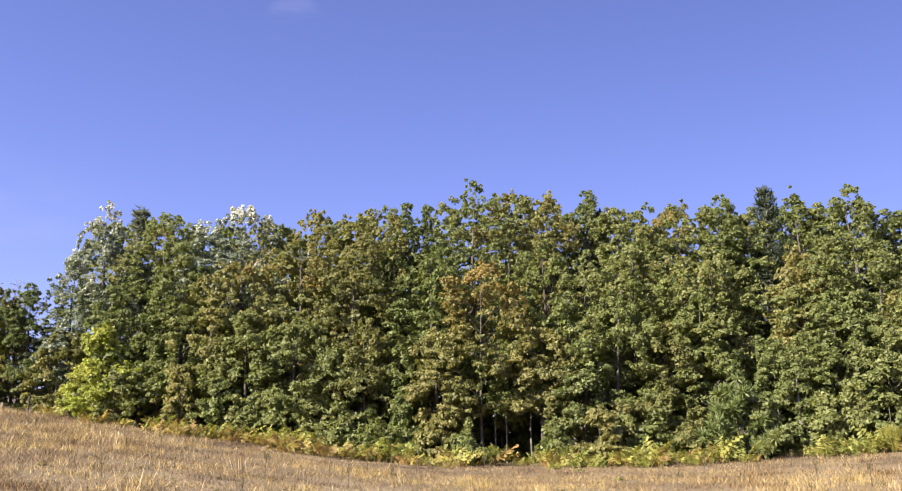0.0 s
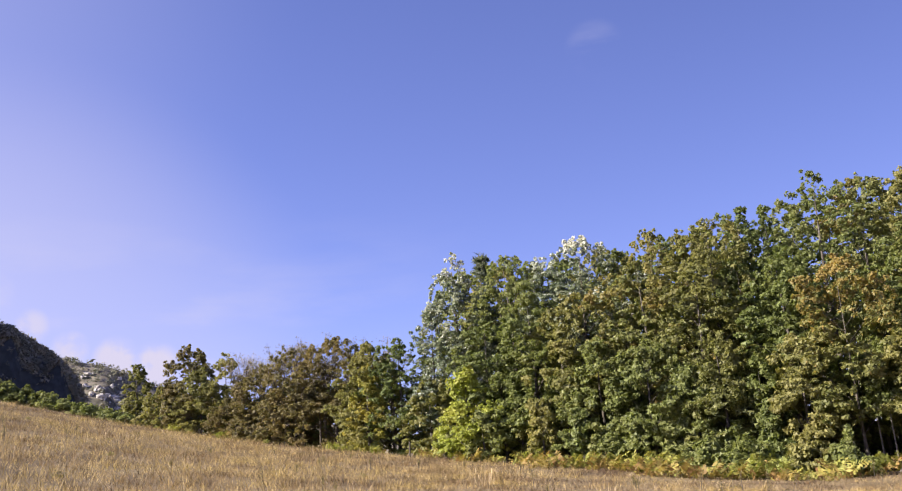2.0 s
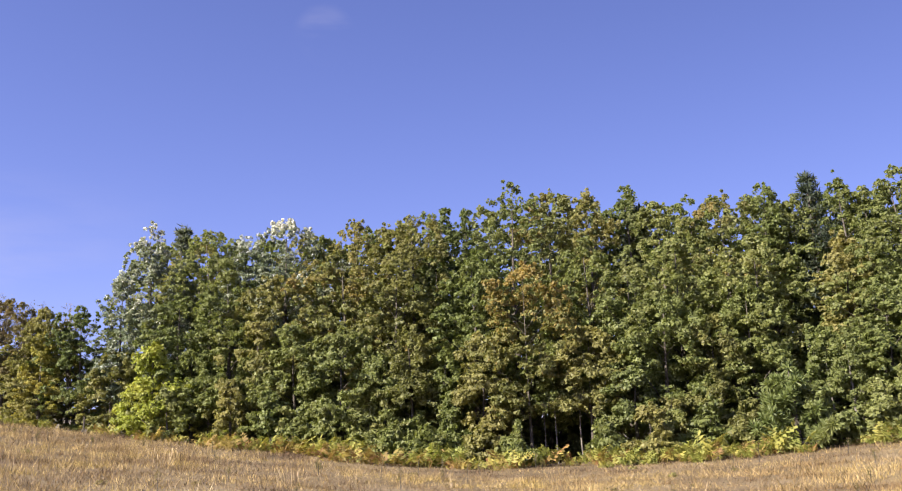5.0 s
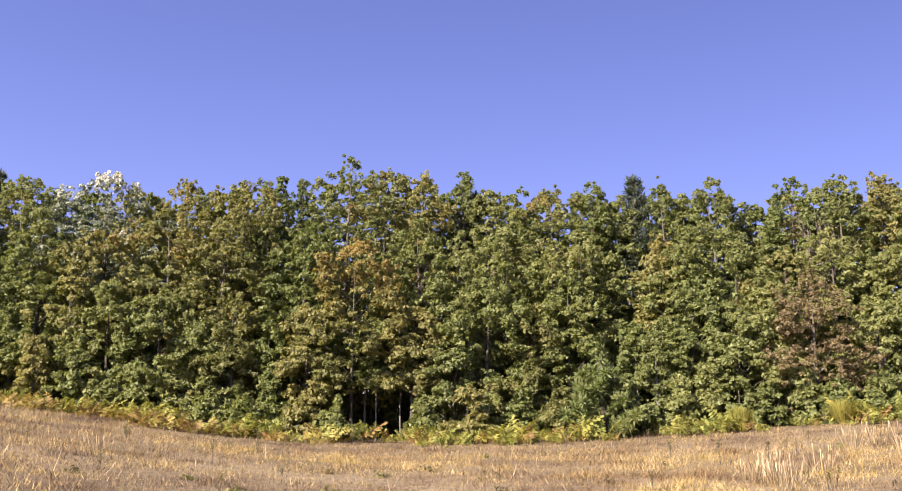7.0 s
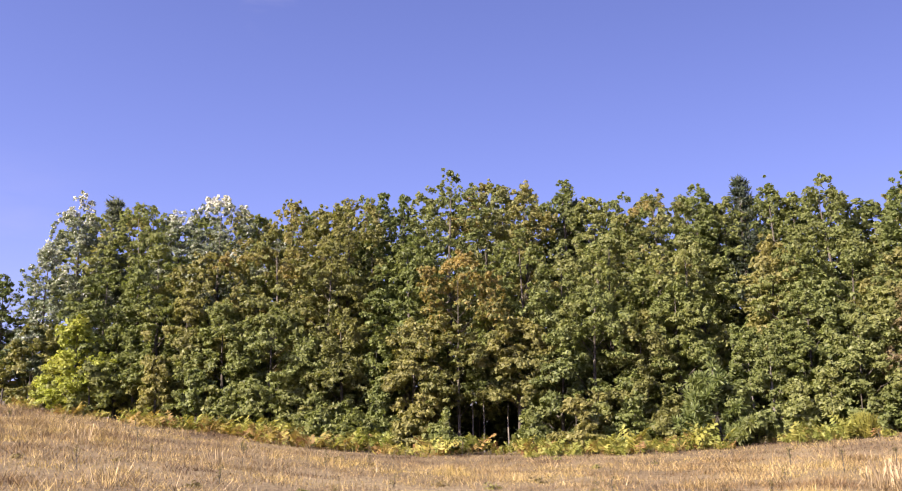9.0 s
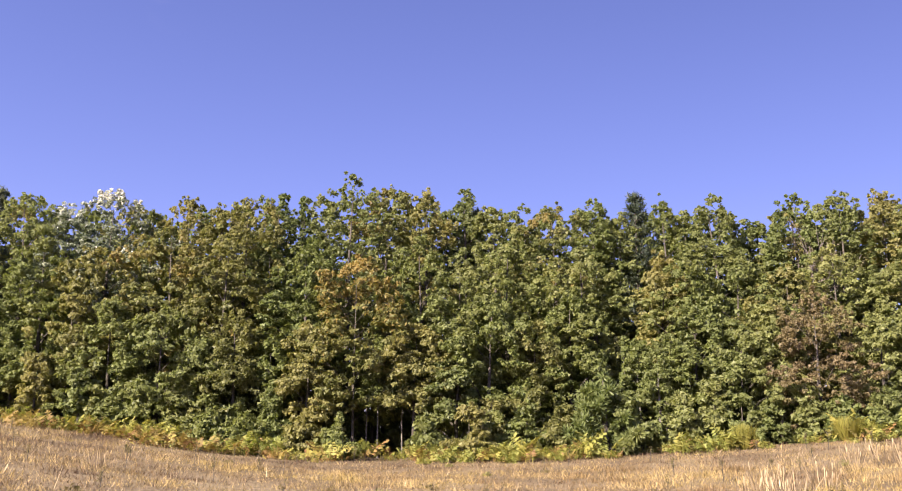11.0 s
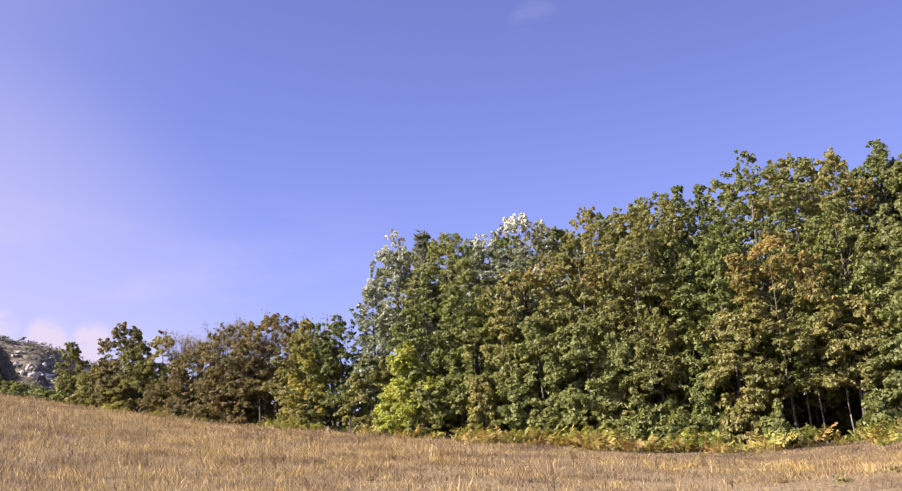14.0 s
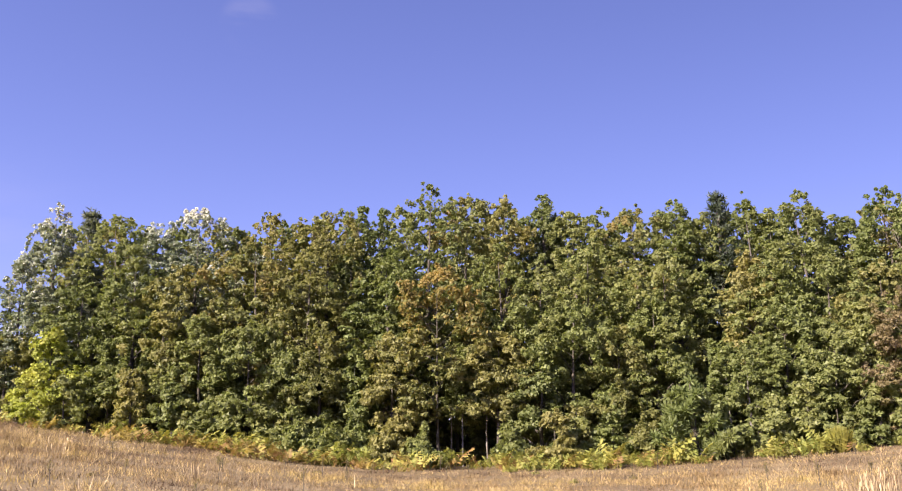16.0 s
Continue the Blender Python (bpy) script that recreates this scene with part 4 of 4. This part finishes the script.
# ---- the meadow's dry grass
def grass_material(name, stops):
    m, n, l = nodes_of(name)
    geo = n.new("ShaderNodeNewGeometry")
    big = noise_node(n, l, 0.55, 6.0)
    patch = ramp(n, l, big.outputs["Fac"], stops)
    own = ramp(n, l, geo.outputs["Random Per Island"], [(0.0, (0.30, 0.27, 0.26)), (0.5, (0.90, 0.87, 0.85)), (1.0, (1.48, 1.44, 1.38))])
    col = mixed(n, l, patch.outputs["Color"], own.outputs["Color"], 1.0, "MULTIPLY")
    b = n.new("ShaderNodeBsdfPrincipled")
    b.inputs["Roughness"].default_value = 0.7
    b.inputs["Specular IOR Level"].default_value = 0.2
    l.new(col, b.inputs["Base Color"])
    tr = n.new("ShaderNodeBsdfTranslucent")
    l.new(col, tr.inputs["Color"])
    mx = n.new("ShaderNodeMixShader")
    mx.inputs["Fac"].default_value = 0.25
    l.new(b.outputs["BSDF"], mx.inputs[1])
    l.new(tr.outputs["BSDF"], mx.inputs[2])
    out = n.new("ShaderNodeOutputMaterial")
    l.new(mx.outputs["Shader"], out.inputs["Surface"])
    return m


STRAW = grass_material("straw", [(0.36, (0.189, 0.127, 0.068)), (0.46, (0.332, 0.245, 0.113)), (0.54, (0.497, 0.390, 0.184)), (0.63, (0.380, 0.292, 0.102)), (0.72, (0.435, 0.342, 0.162))])


STALK = grass_material("pale_stalks", [(0.35, (0.36, 0.285, 0.175)), (0.6, (0.52, 0.425, 0.27))])


def patches(x, y, scale, seed):
    """Smooth random patches over the plan, from 0 to 1."""
    u, v = x / scale + seed * 7.3, y / scale - seed * 3.1
    i, j = np.floor(u), np.floor(v)
    f, g = u - i, v - j
    f, g = f * f * (3 - 2 * f), g * g * (3 - 2 * g)

    def corner(a, b):
        return np.mod(np.sin(a * 127.1 + b * 311.7 + seed * 17.0) * 43758.5453, 1.0)
    low = corner(i, j) * (1 - f) + corner(i + 1, j) * f
    high = corner(i, j + 1) * (1 - f) + corner(i + 1, j + 1) * f
    return low * (1 - g) + high * g


def meadow_grass(count, seed, material, high, wide, label, near, far_share, heath=0):
    """Blades of grass in uneven tufts. heath: 1 for the brown grass of the patches and the far edge, -1 for what grows beside it."""
    rng = np.random.default_rng(seed)
    az = rng.uniform(-48, 62, count)
    far, _ = edge(az)
    r = np.sqrt(rng.uniform(near ** 2, (far * far_share) ** 2))
    a = np.radians(az)
    x, y = -r * np.sin(a), r * np.cos(a)
    tuft = 0.6 * patches(x, y, 0.55, 3) + 0.4 * patches(x, y, 0.23, 4)
    brown = np.clip((0.65 * patches(x, y, 2.6, 5) + 0.35 * patches(x, y, 0.9, 6) - 0.5) * 4 + 0.25, 0, 1)
    brown = np.maximum(brown, np.clip((r / far - 0.80) / 0.10, 0, 0.9))
    brown *= 1 - 0.75 * np.clip((az - 12) / 22, 0, 1)
    keep = rng.random(count) < 0.25 + 0.75 * tuft
    if heath:
        keep &= rng.random(count) < (brown if heath > 0 else 1 - 0.8 * brown)
    x, y, tuft, brown, az = x[keep], y[keep], tuft[keep], brown[keep], az[keep]
    z = ground_z(x, y)
    n = len(x)
    up = np.clip((az - 8) / 26, 0, 1)
    h = high * (0.72 + 0.75 * up) * rng.lognormal(0, 0.4, n) * (0.35 + 1.25 * tuft ** 1.5) * (1 - 0.25 * brown)
    h = np.minimum(h, high * 2.0)
    lean = rng.normal(0, 0.55, (n, 2)) * h[:, None]
    turn = rng.uniform(0, np.pi, n)
    w = wide * rng.uniform(0.6, 1.5, n)
    side = np.stack([np.cos(turn) * w, np.sin(turn) * w, np.zeros(n)], -1)
    foot = np.stack([x, y, z - 0.02], -1)
    tip = foot + np.stack([lean[:, 0], lean[:, 1], h], -1)
    base = foot + (tip - foot) * 0.15
    ob = new("meadow_grass", tri_mesh("meadow_grass", np.stack([base + side * 0.5, tip, base - side * 0.5], axis=1), material))
    return tagged(ob, label, "grass", kind="stuff")


meadow_grass(530000, 5, STRAW, 0.13, 0.0115, "dense dry straw-coloured meadow grass", 9.0, 0.99, -1)
HEATH = grass_material("purplish_brown_grass", [(0.36, (0.149, 0.107, 0.074)), (0.5, (0.237, 0.179, 0.114)), (0.66, (0.319, 0.251, 0.148))])
meadow_grass(370000, 8, HEATH, 0.12, 0.0115, "low purplish-brown grass in patches of the meadow", 9.0, 1.01, 1)
meadow_grass(9000, 6, STALK, 0.26, 0.009, "tall pale seed stalks standing over the grass", 9.0, 0.93)


def broom(az, ahead, high, wide, label, shade="yellowish"):
    """An upright bush of thin green rods."""
    rng = np.random.default_rng(int(abs(az) * 100))
    r = float(edge(az)[0]) - ahead
    x, y, z = place(az, r)
    root = tagged(new("broom_bush"), label, "bush", "upright bushes at the meadow's edge")
    root.location = (x, y, z - 0.02)
    n = 640
    a = rng.uniform(0, 2 * np.pi, n)
    lean = rng.uniform(0.05, 0.55, n) * wide
    h = high * rng.uniform(0.5, 1.0, n)
    foot = np.stack([np.cos(a) * lean * 0.35, np.sin(a) * lean * 0.35, np.zeros(n)], -1)
    tip = np.stack([np.cos(a) * lean * 1.6, np.sin(a) * lean * 1.6, h], -1)
    mid = foot * 0.4 + tip * 0.6 + rng.normal(0, 0.02, (n, 3))
    side = np.stack([-np.sin(a), np.cos(a), np.zeros(n)], -1) * rng.uniform(0.006, 0.014, (n, 1))
    tagged(part_mesh("foliage", quad_mesh("foliage", np.stack([foot, mid + side, tip, mid - side], axis=1), LEAF[shade]), root), kind="stuff")
    return root


broom(-25.1, 0.7, 0.8, 0.5, "upright light green bush at the meadow's edge")
broom(-24.0, 0.5, 0.5, 0.4, "small upright light green bush")
broom(-30.6, 0.4, 0.8, 0.6, "yellowish green bush beside the withered tree")
broom(-35.6, 0.3, 0.95, 0.7, "upright green bush further along the edge")


def grass_tuft(az, r, high, label):
    """A stand of tall dry stalks, bowed outward, with seed heads."""
    rng = np.random.default_rng(int(abs(az) * 100 + r))
    x, y, z = place(az, r)
    root = tagged(new("grass_tuft"), label, "grass tuft", "tall grass tufts in the meadow")
    root.location = (x, y, z - 0.02)
    n = 34
    a = rng.uniform(0, 2 * np.pi, n)
    out = rng.uniform(0.05, 0.75, n) * high
    h = high * rng.uniform(0.55, 1.0, n)
    foot = np.stack([np.cos(a), np.sin(a), np.zeros(n)], -1) * rng.uniform(0, 0.3, (n, 1))
    tip = foot + np.stack([np.cos(a) * out, np.sin(a) * out, h], -1)
    mid = foot * 0.45 + tip * 0.55 + np.array([0, 0, 0.06]) * high
    side = np.stack([-np.sin(a), np.cos(a), np.zeros(n)], -1) * rng.uniform(0.004, 0.009, (n, 1))
    tagged(part_mesh("foliage", quad_mesh("foliage", np.stack([foot, mid + side, tip, mid - side], axis=1), STALK), root), kind="stuff")
    heads = np.stack([tip - np.array([0, 0, 0.11]), tip + side * 1.8, tip + np.array([0, 0, 0.03]), tip - side * 1.8], axis=1)[::2]
    tagged(part_mesh("seed_mass", quad_mesh("seed_mass", heads, STALK), root), kind="stuff")
    return root


for az, r, high in [(-27.0, 15.5, 0.72), (-26.3, 15.9, 0.6), (-27.7, 15.2, 0.55), (-25.5, 16.3, 0.45), (-29.3, 17.5, 0.5), (-30.9, 20.2, 0.6), (-33.6, 18.6, 0.7), (-34.6, 19.4, 0.6), (-32.0, 22.6, 0.5), (-37.0, 20.0, 0.7), (12.5, 20.0, 0.55), (20.0, 23.0, 0.5), (41.0, 33.0, 0.6)]:
    grass_tuft(az, r, high, "tall pale dry grass tuft with bowed stalks")


def low_weed(az, r, size, shade, label):
    """A small leafy weed spread flat over the meadow, with a few upright sprigs."""
    rng = np.random.default_rng(int(abs(az) * 321 + r * 17))
    x, y, z = place(az, r)
    root = tagged(new("weed"), label, "weed", "low weeds in the meadow")
    root.location = (x, y, z)
    n = 46
    d = unit(rng.normal(size=(n, 3)) * np.array([1.0, 1.0, 0.5]) + np.array([0, 0, 0.5]))
    spots = d * size * rng.uniform(0.35, 1.0, (n, 1)) * np.array([1.0, 1.0, 0.75])
    quads = blades(rng, spots, unit(d + rng.normal(size=(n, 3)) * 0.5), rng.uniform(0.05, 0.11, n), 0.035)
    tagged(part_mesh("foliage", quad_mesh("foliage", quads, LEAF[shade]), root), kind="stuff")
    vs, fs = [], []
    for p in spots[:6]:
        add_tube(vs, fs, [Vector((0, 0, -0.02)), Vector(p) * 0.55 + Vector((0, 0, 0.03)), Vector(p)], [0.006, 0.005, 0.002], 4)
    me = bpy.data.meshes.new("stem")
    me.from_pydata(vs, [], fs)
    me.materials.append(BARK)
    part_mesh("stem", me, root)
    return root


rnd = random.Random(63)
for k in range(46):
    az = rnd.uniform(-40, 48)
    low_weed(az, float(edge(az)[0]) * rnd.uniform(0.4, 0.93), rnd.uniform(0.12, 0.24), rnd.choice(["drab", "olive", "brown"]), "small dry weed among the meadow grass")


def wooden_stake(az, ahead, high, label):
    """A thin weathered stake, squared and split at the top, leaning a little."""
    r = float(edge(az)[0]) - ahead
    x, y, z = place(az, r)
    bm = bmesh.new()
    bmesh.ops.create_cube(bm, size=1.0)
    for v in bm.verts:
        top = v.co.z > 0
        v.co = Vector((v.co.x * (0.05 if top else 0.06), v.co.y * 0.05, (high - (0.04 if v.co.x > 0 else 0.0)) if top else -0.1))
    bmesh.ops.bevel(bm, geom=bm.edges[:], offset=0.006, segments=1, affect="EDGES")
    me = bpy.data.meshes.new("wooden_stake")
    bm.to_mesh(me)
    bm.free()
    me.materials.append(BARK)
    ob = tagged(new("wooden_stake", me), label, "stake")
    ob.matrix_world = Matrix.Translation((x, y, z)) @ Matrix.Rotation(0.04, 4, "Y")


wooden_stake(24.3, 0.7, 0.62, "thin weathered wooden stake standing among bracken")


def dry_stalk(seed, az, r, high):
    """A dead upright weed: a dark stem with short side twigs and clusters of seeds."""
    rnd = random.Random(seed)
    rng = np.random.default_rng(seed)
    x, y, z = place(az, r)
    root = tagged(new("weed"), "dead dark-brown weed stalk with seed clusters", "weed", "dead stalks in the meadow")
    root.location = (x, y, z - 0.02)
    vs, fs, tips = [], [], []
    top = Vector((rnd.uniform(-0.1, 0.1) * high, rnd.uniform(-0.1, 0.1) * high, high))
    add_tube(vs, fs, [Vector((0, 0, 0)), top * 0.55, top], [0.009, 0.007, 0.003], 4)
    for k in range(5):
        a = top * rnd.uniform(0.5, 0.95)
        q = rnd.uniform(0, 6.283)
        b = a + Vector((math.cos(q), math.sin(q), 1.3)) * high * rnd.uniform(0.06, 0.14)
        add_tube(vs, fs, [a, b], [0.005, 0.002], 3)
        tips.append(tuple(b))
    tips.append(tuple(top))
    me = bpy.data.meshes.new("stem")
    me.from_pydata(vs, [], fs)
    me.materials.append(BARK)
    part_mesh("stem", me, root)
    spots = np.array(tips)[rng.integers(0, len(tips), 60)] + rng.normal(size=(60, 3)) * np.array([0.02, 0.02, 0.04])
    tagged(part_mesh("seed_mass", quad_mesh("seed_mass", blades(rng, spots, unit(rng.normal(size=(60, 3))), 0.03, 0.02), LEAF["drab"]), root), kind="stuff")


rnd = random.Random(77)
for k in range(70):
    az = rnd.uniform(-36, 48)
    dry_stalk(500 + k, az, float(edge(az)[0]) * rnd.uniform(0.5, 0.97), rnd.uniform(0.22, 0.5))
